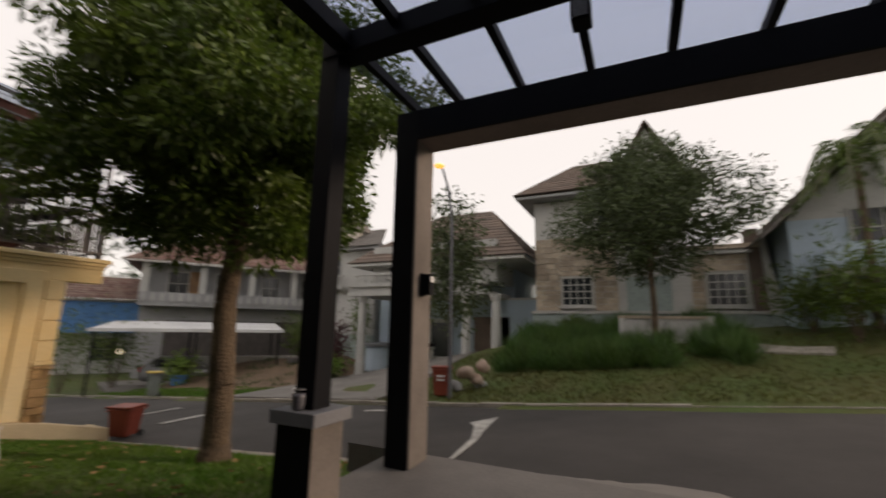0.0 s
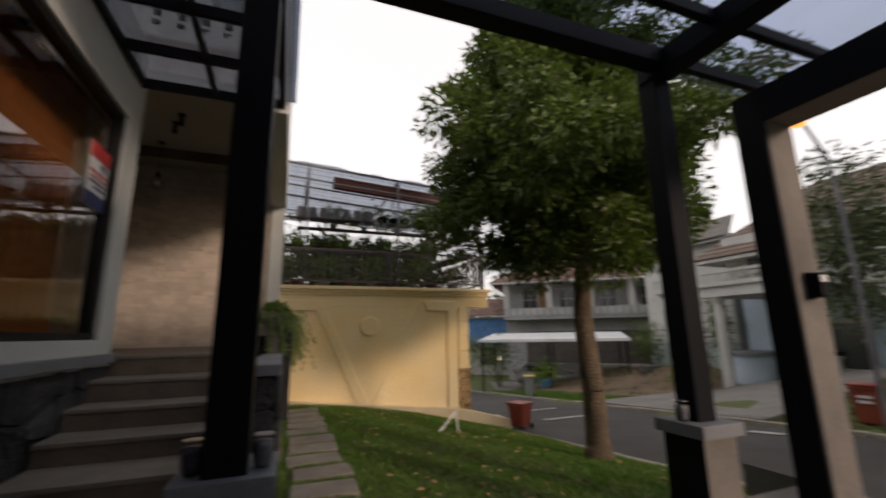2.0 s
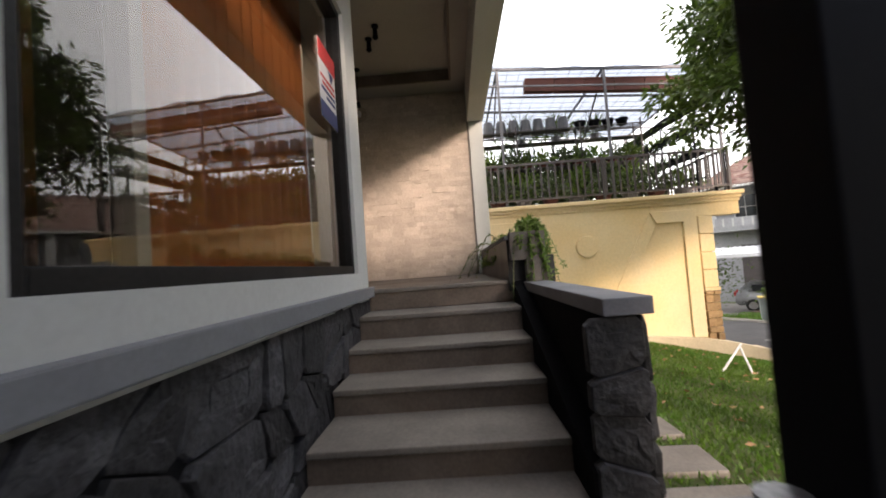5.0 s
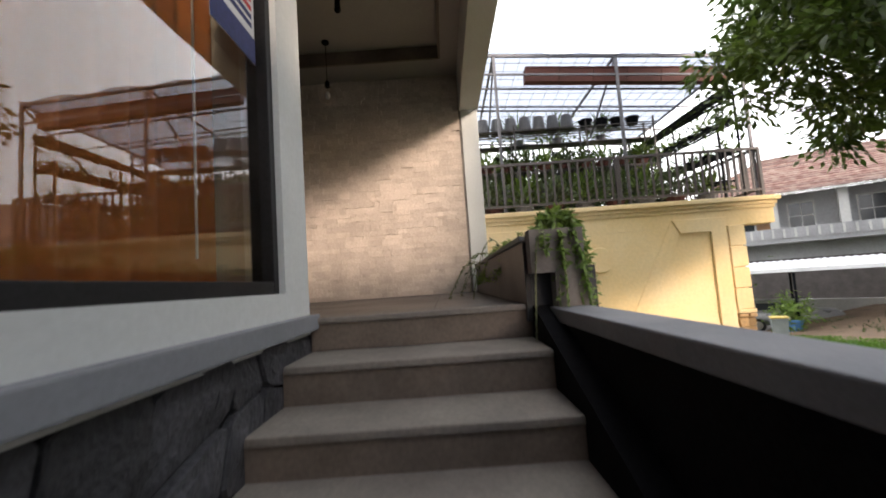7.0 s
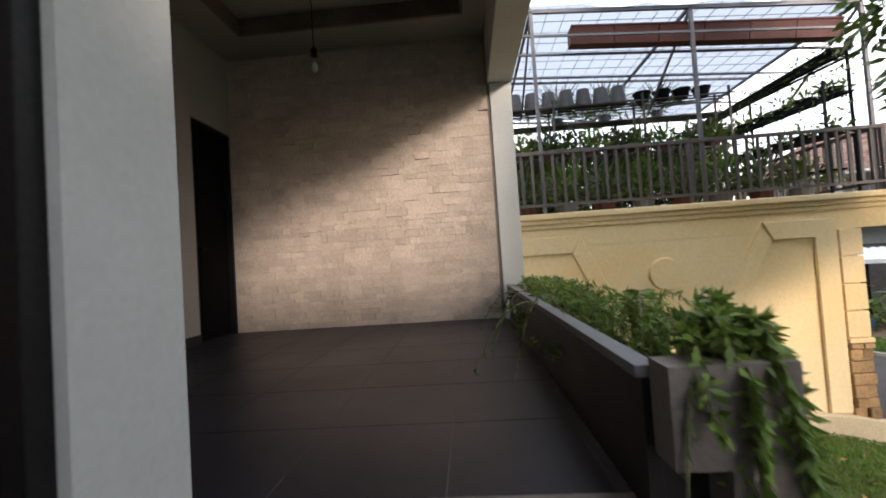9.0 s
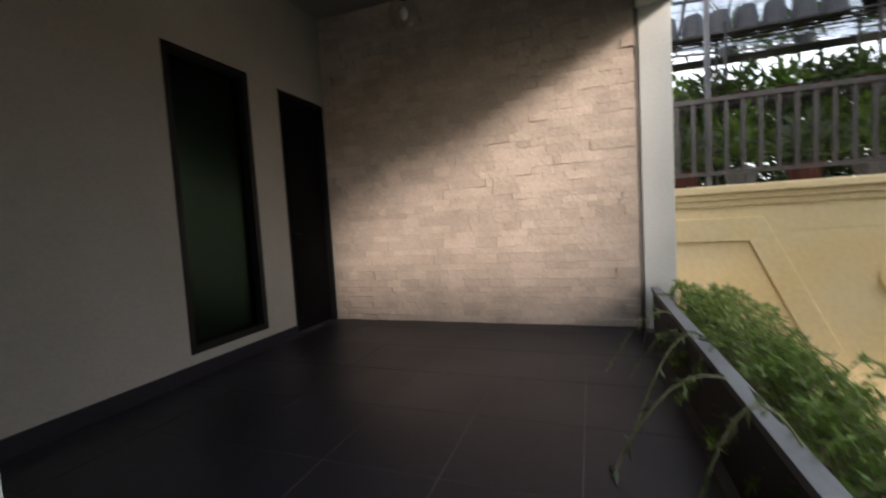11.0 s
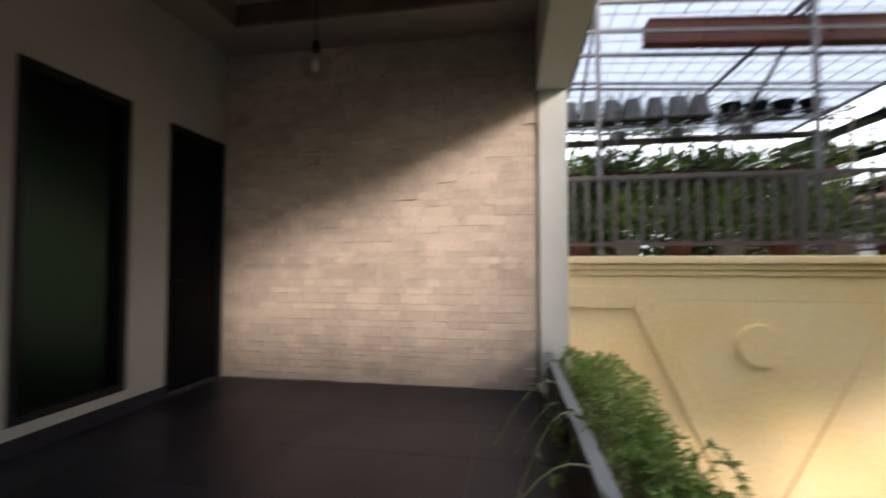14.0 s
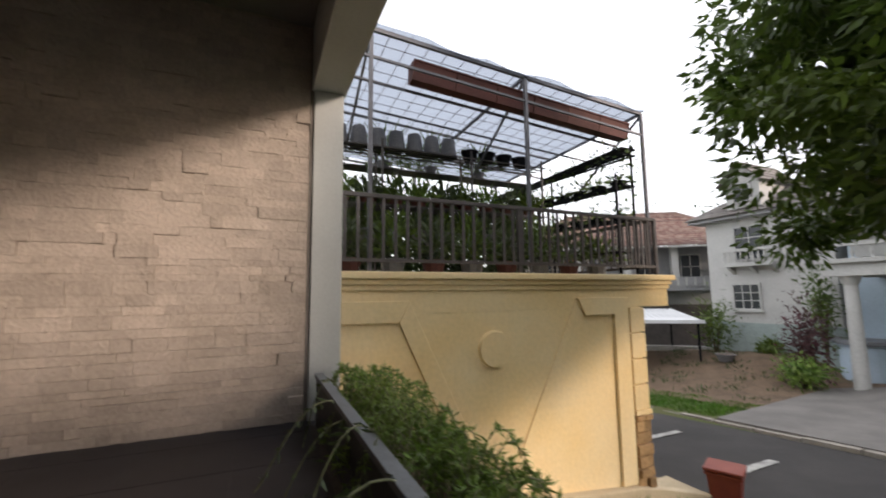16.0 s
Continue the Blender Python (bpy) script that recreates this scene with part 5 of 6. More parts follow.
roof_slope(bm, (E0, -0.8, EZ), (E1, -0.8, EZ), (0.4, 3.2, RZ), (-2.4, 3.2, RZ), 14)
roof_slope(bm, (E0, 7.6, EZ), (E0, -0.8, EZ), (-2.4, 3.2, RZ), (-2.4, 3.4, RZ), 14)
roof_slope(bm, (E1, -0.8, EZ), (E1, 7.6, EZ), (0.4, 3.4, RZ), (0.4, 3.2, RZ), 14)
roof_slope(bm, (E1, 7.6, EZ), (E0, 7.6, EZ), (-2.4, 3.4, RZ), (0.4, 3.4, RZ), 8)
tagged(part("roof", bm, M_ROOFB, hc, "brown weathered tile roof"), kind="stuff")
part("soffit", B(E0 + 0.1, E1 - 0.1, -0.72, 7.4, EZ - 0.16, EZ - 0.05), M_HOUSEG, hc)
bm = bmesh.new()
prism(bm, [(-0.5, -0.5, 6.4), (1.9, -0.5, 6.4), (0.7, -0.5, 8.7)], (0, 3.0, 0))
part("gable", bm, M_HOUSEW, hc)
bm = bmesh.new()
roof_slope(bm, (-0.75, 2.5, 6.25), (-0.75, -0.75, 6.25), (0.7, -0.75, 8.95), (0.7, 2.5, 8.95), 10)
roof_slope(bm, (2.15, -0.75, 6.25), (2.15, 2.5, 6.25), (0.7, 2.5, 8.95), (0.7, -0.75, 8.95), 10)
tagged(part("gable_roof", bm, M_ROOFB, hc), kind="stuff")
# curved low garden wall before it
gw = thing("garden_wall", (0.0, 13.9, 0.6), "low white curved garden wall with coping", "wall")
prev = None
for k in range(9):
    a = k / 8
    p = Vector((-0.3 + 2.3 * a, 0.75 * math.sin(math.pi * a * 0.55) - 0.4, 0))
    if prev is not None:
        d = (p - prev).normalized()
        nn = Vector((-d.y, d.x, 0)) * 0.14
        bm = bmesh.new()
        prism(bm, [prev - nn + Vector((0, 0, -0.3)), p - nn + Vector((0, 0, -0.3)), p + nn + Vector((0, 0, -0.3)), prev + nn + Vector((0, 0, -0.3))], (0, 0, 1.15))
        part("panel", bm, M_HOUSEW, gw)
        bm = bmesh.new()
        prism(bm, [prev - nn * 1.5 + Vector((0, 0, 0.85)), p - nn * 1.5 + Vector((0, 0, 0.85)), p + nn * 1.5 + Vector((0, 0, 0.85)), prev + nn * 1.5 + Vector((0, 0, 0.85))], (0, 0, 0.09))
        part("coping", bm, M_CLAD, gw)
    prev = p
bm = bmesh.new()
prism(bm, [(1.9, 0.2, -0.3), (2.35, 0.2, -0.3), (2.15, 0.2, 0.94), (1.95, 0.2, 0.94)], (0, 0.3, 0))
part("pier", bm, M_HOUSEW, gw)
sw = thing("side_wall", (-5.0, 19, 0.2), "pale blue garden wall between the houses", "wall")
part("panel", B(-1.0, 1.3, 0, 0.2, -0.8, 2.2), M_HOUSEB, sw)
part("coping", B(-1.0, 1.3, -0.05, 0.25, 2.2, 2.3), M_HOUSEW, sw)
rw = thing("side_wall", (6.5, 16.8, 0.8), "grey-green rendered wall beside the stone house", "wall")
part("panel", B(-2.3, 6.0, 0, 0.2, -0.6, 0.9), M_HOUSEGR, rw)
part("coping", B(-2.35, 6.0, -0.05, 0.25, 0.9, 1.0), M_HOUSEW, rw)
cladding(rw, -1.9, -0.9, 1.0, 1.75, 0.1, 0.2, 21)

# the white house at the far right with a steep roof
hd = thing("house", (8.6, 15.5, 0.4), "pale white house with a steep brown gable", "house")
part("wall", B(-4.1, 5.0, 0, 6, -0.2, 4.1), M_HOUSEB, hd)
bm = bmesh.new()
prism(bm, [(-4.1, 0.001, 4.1), (5.0, 0.001, 4.1), (0.4, 0.001, 8.6)], (0, 5.9, 0))
part("gable", bm, M_HOUSEW, hd)
bm = bmesh.new()
roof_slope(bm, (-4.9, 6.4, 3.5), (-4.9, -0.7, 3.5), (0.4, -0.7, 8.95), (0.4, 6.4, 8.95), 16, 0.07)
roof_slope(bm, (5.8, -0.7, 3.5), (5.8, 6.4, 3.5), (0.4, 6.4, 8.95), (0.4, -0.7, 8.95), 16, 0.07)
tagged(part("roof", bm, M_ROOFG, hd), kind="stuff")
part("balcony", B(-3.6, 2.0, -0.9, 0.0, 2.3, 2.5), M_HOUSEW, hd)
part("balcony_front", B(-3.6, 2.0, -0.95, -0.85, 2.5, 3.2), M_HOUSEB, hd)
far_window(hd, -2.6, -1.2, -0.02, 3.2, 4.3, 2, 2)

# the columned house
hb = thing("house", (-8.65, 16, 0), "white and blue house with a columned car porch", "house")
part("wall", B(-4.4, 3.4, 3.6, 10, -1.6, 5.2), M_HOUSEB, hb)
part("upper_wall", B(-3.2, 3.3, 1.0, 3.6, 3.1, 5.0), M_HOUSEW, hb)
part("porch_slab", B(-3.6, 3.2, -0.35, 3.6, 2.45, 2.65), M_HOUSEW, hb)
part("entablature", B(-3.45, 3.05, -0.25, 0.1, 2.65, 2.86), M_HOUSEW, hb)
part("cornice", B(-3.6, 3.2, -0.4, 0.2, 2.86, 3.0, bevel=0.02), M_HOUSEW, hb)
for x, zb in ((-3.0, -1.42), (2.3, -0.6), (3.6, 0.0)):
    bm = bmesh.new()
    lathe(bm, [(0.30, zb), (0.30, zb + 0.12), (0.24, zb + 0.16), (0.21, zb + 0.25), (0.17, 2.15), (0.20, 2.2), (0.25, 2.32), (0.28, 2.45)], 18, (x, 0, 0))
    part("column", bm, M_HOUSEW, hb, smooth=False)
part("porch_floor", B(-3.4, 3.0, -0.3, 3.6, -1.8, -1.25), M_CLAD, hb)
for k in range(3):
    part("step", B(-1.9, 1.4, 2.3 + k * 0.32, 3.6, -1.25 + k * 0.17, -1.08 + k * 0.17), M_CLAD, hb)
for x in (-1.7, -0.5):
    bm = bmesh.new()
    lathe(bm, [(0.24, -1.25), (0.22, -1.15), (0.19, 0.0), (0.25, 0.06), (0.25, 0.12)], 16, (x, 2.2, 0))
    part("pedestal", bm, M_HOUSEW, hb)
    bm = bmesh.new()
    lathe(bm, [(0.12, 0.12), (0.32, 0.26), (0.34, 0.30), (0.30, 0.30)], 16, (x, 2.2, 0))
    part("bowl", bm, M_STEEL, hb)
part("door", B(-1.3, 0.1, 3.55, 3.598, -0.7, 1.5), M_HOUSEW, hb)
part("door_pane", B(-1.1, -0.1, 3.53, 3.549, -0.4, 1.3), M_FARGLASS, hb)
part("gate", B(1.5, 3.3, 3.0, 3.1, -0.7, 1.6), M_ROOFB, hb)
far_window(hb, -2.2, -0.8, 0.98, 3.5, 4.6, 3, 2)
far_window(hb, 0.6, 2.0, 0.98, 3.5, 4.6, 3, 2)
for k in range(14):
    bm = bmesh.new()
    lathe(bm, [(0.05, 3.0), (0.03, 3.08), (0.06, 3.2), (0.03, 3.36), (0.05, 3.42)], 8, (-3.3 + k * 0.47, -0.1, 0))
    part("baluster", bm, M_HOUSEW, hb)
part("balustrade_rail", B(-3.5, 3.1, -0.2, 0.0, 3.42, 3.52), M_HOUSEW, hb)
bm = bmesh.new()
roof_slope(bm, (-4.2, 0.2, 4.1), (4.8, 0.2, 4.1), (1.6, 5.5, 7.6), (-1.6, 5.5, 7.6), 16)
roof_slope(bm, (4.8, 0.2, 4.1), (4.8, 10.6, 4.1), (1.6, 5.7, 7.6), (1.6, 5.5, 7.6), 16)
roof_slope(bm, (-4.2, 10.6, 4.1), (-4.2, 0.2, 4.1), (-1.6, 5.5, 7.6), (-1.6, 5.7, 7.6), 16)
tagged(part("roof", bm, M_ROOFB, hb, "brown tile roof"), kind="stuff")
part("fascia", B(-4.1, 4.7, 0.26, 10.4, 3.95, 4.08), M_HOUSEW, hb)
# rounded balcony wall in front of its side
bm = bmesh.new()
lathe(bm, [(0.9, -1.5), (0.9, -0.05), (1.05, 0.0), (1.05, 0.16), (0.85, 0.16)], 24, (-3.9, 3.2, 0))
part("round_terrace", bm, M_HOUSEB, hb)
bm = bmesh.new()
lathe(bm, [(1.06, 0.02), (1.10, 0.06), (1.10, 0.18), (1.0, 0.2)], 24, (-3.9, 3.2, 0))
part("terrace_rim", bm, M_GREY, hb)

# the tall grey house behind the bare garden
ha = thing("house", (-16.6, 19.5, 0), "pale grey house with balcony and gable", "house")
part("wall", B(-1.9, 3.2, 0, 7, -2.0, 5.9), M_HOUSEW, ha)
part("plinth", B(-2.0, 3.3, -0.1, 0.0, -2.0, 0.55), M_HOUSEGR, ha)
far_window(ha, -0.75, 0.35, -0.02, 1.2, 2.3, 3, 3)
part("balcony", B(-0.9, 1.3, -0.6, 0, 3.15, 3.3), M_HOUSEW, ha)
for x in (-0.75, 0.2, 1.05):
    bm = bmesh.new()
    prism(bm, [(x, -0.5, 3.15), (x, 0, 3.15), (x, 0, 2.8)], (0.15, 0, 0))
    part("bracket", bm, M_HOUSEW, ha)
for k in range(9):
    bm = bmesh.new()
    lathe(bm, [(0.05, 3.3), (0.03, 3.4), (0.06, 3.55), (0.03, 3.75), (0.05, 3.85)], 8, (-0.8 + k * 0.25, -0.5, 0))
    part("baluster", bm, M_HOUSEW, ha)
part("balcony_rail", B(-0.9, 1.3, -0.58, -0.42, 3.85, 3.95), M_HOUSEW, ha)
far_window(ha, -0.5, 0.7, -0.02, 3.5, 5.0, 2, 3, False)
bm = bmesh.new()
roof_slope(bm, (-2.6, -0.6, 5.6), (3.9, -0.6, 5.6), (2.0, 2.8, 7.4), (-0.8, 2.8, 7.4), 12)
roof_slope(bm, (-2.6, 7.4, 5.6), (-2.6, -0.6, 5.6), (-0.8, 2.8, 7.4), (-0.8, 3.5, 7.4), 12)
tagged(part("roof", bm, M_ROOFG, ha), kind="stuff")
part("soffit", B(-2.5, 3.8, -0.5, 7, 5.45, 5.56), M_HOUSEG, ha)
part("dormer", B(-0.6, 0.9, -0.3, 2.4, 5.9, 7.2), M_HOUSEW, ha)
far_window(ha, -0.2, 0.5, -0.32, 6.2, 6.9, 2, 1, False)
bm = bmesh.new()
roof_slope(bm, (-0.85, 2.6, 7.0), (-0.85, -0.6, 7.0), (0.15, -0.6, 8.1), (0.15, 2.6, 8.1), 5)
roof_slope(bm, (1.15, -0.6, 7.0), (1.15, 2.6, 7.0), (0.15, 2.6, 8.1), (0.15, -0.6, 8.1), 5)
tagged(part("dormer_roof", bm, M_ROOFG, ha), kind="stuff")
bm = bmesh.new()
prism(bm, [(-0.6, -0.299, 7.2), (0.9, -0.299, 7.2), (0.15, -0.299, 7.95)], (0, 2, 0))
part("dormer_gable", bm, M_HOUSEW, ha)

# the red-roofed house set aslant at the bend, with its car canopy
he = thing("house", (-25.0, 21.5, 0), "grey house with red mottled roof and balcony", "house", rz=55)
part("wall", B(-7.0, 7.5, 0, 8, -3, 5.0), M_HOUSEG, he)
# Dark sheet that paints the shade beneath the car canopy onto the wall.
part("lower_shade", B(-5.5, 5.0, -0.03, 0.0, -2.6, 1.2), M_RAIL, he)
part("balcony", B(-7.0, 5.0, -1.4, 0, 2.1, 2.35), M_HOUSEG, he)
part("balcony_front", B(-7.0, 5.0, -1.45, -1.35, 2.35, 2.95), M_HOUSEG, he)
for k in range(24):
    part("baluster", B(-6.8 + k * 0.5, -6.7 + k * 0.5, -1.5, -1.46, 2.4, 2.9), M_HOUSEW, he)
for x in (-6.8, -3.6, -0.6, 2.2, 4.8):
    part("pillar", B(x - 0.2, x + 0.2, -1.4, -1.0, 2.95, 5.0), M_HOUSEW, he)
for x in (-5.6, -2.8, 0.2, 3.0, 5.8):
    far_window(he, x, x + 1.1, -0.02, 2.9, 4.4, 2, 2, False)
part("shutter", B(-4.4, -3.4, -0.06, -0.02, 2.6, 4.5), M_WOODF, he)
part("awning", B(5.0, 7.5, -1.6, 0, 3.6, 3.75), M_STEEL, he)
bm = bmesh.new()
roof_slope(bm, (-8.0, -1.9, 4.9), (8.4, -1.9, 4.9), (4.0, 3.6, 8.0), (-3.6, 3.6, 8.0), 18)
roof_slope(bm, (8.4, -1.9, 4.9), (8.4, 9, 4.9), (4.0, 3.8, 8.0), (4.0, 3.6, 8.0), 18)
roof_slope(bm, (-8.0, 9, 4.9), (-8.0, -1.9, 4.9), (-3.6, 3.6, 8.0), (-3.6, 3.8, 8.0), 18)
tagged(part("roof", bm, M_ROOFR, he, "red tile roof with pale mottling"), kind="stuff")
part("gutter", B(-8.0, 8.4, -2.0, -1.9, 4.78, 4.88), M_HOUSEW, he)
can = thing("car_canopy", (-21.0, 14.2, road_z(-21)), "white corrugated metal canopy over parked car", "canopy", rz=52)
bm = bmesh.new()
for k in range(30):
    x = -3.9 + k * 0.27
    bm = bmesh.new()
    prism(bm, [(x, -2.2, 2.85), (x + 0.14, -2.2, 2.90), (x + 0.27, -2.2, 2.85)], (0, 4.6, 0.35))
    part("sheet", bm, M_METALROOF, can)
part("edge", B(-3.9, 4.2, -2.25, -2.2, 2.75, 2.9), M_METALROOF, can)
for x in (-3.7, 0, 4.0):
    bm = bmesh.new()
    tube(bm, (x, -2.0, 0), (x, -2.0, 2.8), 0.05)
    part("post", bm, M_STEEL, can)
    bm = bmesh.new()
    tube(bm, (x, 2.2, 0), (x, 2.2, 3.1), 0.05)
    part("post", bm, M_STEEL, can)
lw = thing("low_wall", (-20.5, 18.5, -1.9), "low white boundary wall of the bare garden", "wall", rz=48)
part("panel", B(-4, 2.2, -0.1, 0.1, 0, 1.0), M_HOUSEW, lw)
part("coping", B(-4.05, 2.25, -0.14, 0.14, 1.0, 1.08), M_HOUSEW, lw)
car = thing("parked_car", (-21.9, 14.6, road_z(-21.9) + 0.03), "silver hatchback parked under the canopy", "car", rz=52)
bm = bmesh.new()
prism(bm, [(-1.9, -0.8, 0.3), (1.9, -0.8, 0.3), (1.95, -0.8, 0.7), (1.75, -0.8, 0.95), (0.9, -0.8, 1.0), (0.35, -0.8, 1.42), (-1.3, -0.8, 1.45), (-1.85, -0.8, 1.0), (-1.95, -0.8, 0.6)], (0, 1.6, 0))
bmesh.ops.bevel(bm, geom=bm.edges[:], offset=0.09, segments=3, affect="EDGES")
part("body", bm, M_CAR, car, smooth=True)
for x0, x1 in ((-1.2, -0.45), (-0.38, 0.3)):
    part("side_window", B(x0, x1, -0.815, -0.79, 1.02, 1.34), M_FARGLASS, car)
for x in (-1.2, 1.25):
    for y in (-0.76, 0.76):
        w = new("wheel")
        w.parent = car
        bm = bmesh.new()
        tube(bm, (x, y - 0.1, 0.31), (x, y + 0.1, 0.31), 0.31, n=20)
        part("tyre", bm, M_TYRE, w)
        bm = bmesh.new()
        tube(bm, (x, y - 0.11, 0.31), (x, y + 0.11, 0.31), 0.19, n=16)
        part("rim", bm, M_CHROME, w)
for y in (-0.55, 0.55):
    part("tail_light", B(-1.97, -1.86, y - 0.15, y + 0.15, 0.78, 0.98), M_RED, car)
hf = thing("house", (-33, 17.5, -2), "blue painted house far down the street", "house", rz=60)
part("wall", B(-4, 4, 0, 6, -1, 4.6), M_HOUSEW, hf)
part("blue_wall", B(-4, 4, -0.1, -0.001, 2.5, 4.4), M_BLUE, hf)
part("canopy", B(-4.2, 4.2, -1.5, 0, 2.3, 2.5), M_BLUE, hf)
bm = bmesh.new()
roof_slope(bm, (-4.6, -0.6, 4.6), (4.6, -0.6, 4.6), (4.6, 3, 6.4), (-4.6, 3, 6.4), 10)
tagged(part("roof", bm, M_ROOFR, hf), kind="stuff")
far_window(hf, -2, -0.5, -0.02, 0.4, 1.9, 2, 2)
far_window(hf, 1, 2.5, -0.02, 0.4, 1.9, 2, 2)

gl = thing("garden_lamp", (-23.96, 12.4, ground_z(-23.96, 12.4)), "lit globe lamp on a thin dark post", "lamp")
gh_top = -0.44 - ground_z(-23.96, 12.4)
bm = bmesh.new()
tube(bm, (0, 0, -0.05), (0, 0, gh_top - 0.11), 0.03, 0.025, 8)
part("post", bm, M_STEEL, gl)
bm = bmesh.new()
bmesh.ops.create_icosphere(bm, subdivisions=2, radius=0.13, matrix=Matrix.Translation((0, 0, gh_top)))
part("globe", bm, M_GLOBE, gl, "glowing warm white globe", True)

# bare garden soil, forecourt
gs = sheet("garden_soil", steps_of(-21, -11.6, 0.5), steps_of(11.2, 19.4, 0.5), lambda x, y: ground_z(x, y) + 0.035 + 0.05 * noise.noise((x, y, 2)) + sm((y - 11.5) / 7) * 0.9 * sm((-12.5 - x) / 3), M_SOIL)
tagged(gs, "bare brown garden soil with patchy weeds", "soil", "", "structure")
bm = bmesh.new()
pts = [(2.3, 12.9), (2.9, 13.5), (3.6, 13.0), (4.4, 12.9), (4.2, 12.3), (3.2, 12.5)]
prism(bm, [(x, y, ground_z(x, y) + 0.05) for x, y in pts], (0, 0, -0.2))
struct("garden_path", bm, M_KERB, "pale worn stone path in the grass", "path")
bm = bmesh.new()
pts = [(-12.6, 16.2), (-12.0, 9.45), (-5.9, 8.95), (-5.9, 16.2)]
prism(bm, [(x, y, ground_z(x, y) + 0.05) for x, y in pts], (0, 0, -0.3))
struct("forecourt", bm, M_CONC, "pale worn concrete forecourt", "paving")
bm = bmesh.new()
prism(bm, [(x, y, road_z(x) + 0.03) for x, y in ((-30, 14.5), (-19.2, 9.8), (-16.9, 9.7), (-24, 18))], (0, 0, -0.2))
struct("side_drive", bm, M_CONC, "grey concrete drive of the slanted house", "paving")

# shrubs and pots across the street
for c, (x, y, h, w, m, lab) in enumerate(((-17.6, 18.2, 2.6, 0.9, M_LEAF, "tall leafy dark green shrub by house"), (-15.6, 18.7, 0.8, 0.5, M_LEAF, "small dark shrub by house wall"), (-13.6, 18.6, 3.6, 0.6, M_LEAF, "climber up the corner of the grey house"), (-12.9, 15.4, 1.0, 0.7, M_FERN, "pale green shrub by the column"), (-13.0, 15.9, 2.6, 0.7, M_PURPLE, "purple-leaved shrub by the column"),
                                          (5.0, 13.3, 2.3, 1.15, M_LEAF, "dark shrub by the grey wall"), (6.4, 12.8, 2.8, 1.5, M_LEAF, "tall dense dark shrub by the garden edge"), (4.6, 14.8, 1.6, 1.2, M_LEAF, "dark shrub by the grey wall"), (6.5, 14.2, 1.8, 1.5, M_LEAF, "dark shrub by the pale house"), (-2.0, 16.4, 0.7, 0.5, M_LEAF, "small shrub at the plinth"), (-19.6, 12.8, 1.4, 0.7, M_FERN, "bushy bright green potted shrub"), (-23.5, 12.0, 3.2, 1.9, M_LEAF, "dark leafy shrub at roadside"), (-26, 11.0, 4.2, 2.6, M_LEAF, "dark leafy bush at roadside"))):
    z = ground_z(x, y) + (0.6 if -18 < x < -13.3 and y > 18 else 0)
    s = thing("shrub", (x, y, z), lab, "shrub", "roadside shrubs")
    bm = bmesh.new()
    for k in range(4):
        tube(bm, (0, 0, -0.1), (0.3 * w * math.cos(k * 1.6), 0.3 * w * math.sin(k * 1.6), h * 0.7), 0.03, 0.015, 6)
    part("stem_tuft", bm, M_BARK, s)
    rng = np.random.default_rng(c + 500)
    n = 900
    p = rng.normal(size=(n, 3)) * np.array([w * 0.45, w * 0.45, h * 0.24]) + np.array([0, 0, h * 0.6])
    p[:, 2] = np.clip(p[:, 2], 0.05, None)
    ob = blades("leaves", p, rng.uniform(0.14, 0.3, n), rng.uniform(0.02, 0.045, n), rng.normal(size=(n, 3)) + [0, 0, 0.2], m, c + 500)
    ob.parent = s
bp = pot("blue_pot", (-19.6, 12.8, road_z(-19.6) + 0.05), 0.38, 0.62, M_BLUE, "large blue barrel pot on verge", "roadside pots", 18)
gp = pot("bowl_planter", (-16.0, 16.3, ground_z(-16.0, 16.3) + 0.75), 0.35, 0.3, M_POTGREY, "grey stone bowl planter in the bare garden", "roadside pots", 18)
# palm by the pale house
palm = thing("palm", (5.9, 14.6, ground_z(5.9, 14.6)), "small dark palm with arching fronds", "palm")
bm = bmesh.new()
tube(bm, (0, 0, -0.1), (0.1, 0, 4.5), 0.12, 0.08, 10)
part("trunk", bm, M_BARK, palm)
for k in range(15):
    a = k * 2.4
    d = (math.cos(a), math.sin(a), 0)
    bm = bmesh.new()
    pts = arch_stem(bm, (0.1, 0, 4.5), d, 1.5, 0.55 + 0.35 * (k % 3), 0.9, 9, 0.015)
    fr = part("frond", bm, M_STEM, palm)
    base, lean = [], []
    for u, v in zip(pts[1:], pts[2:]):
        t = (v - u).normalized()
        s = t.cross(Vector((0, 0, 1))).normalized()
        for q in range(5):
            for sg in (-1, 1):
                base.append(u.lerp(v, q / 5))
                lean.append(s * sg + t * 0.5 + Vector((0, 0, -0.45)))
    n = len(base)
    ob = blades("leaf_fringe", np.array(base), np.full(n, 0.42), np.full(n, 0.022), np.array(lean), M_LEAF, 900 + k)
    ob.parent = fr

# far trees behind the houses
rng = np.random.default_rng(31)
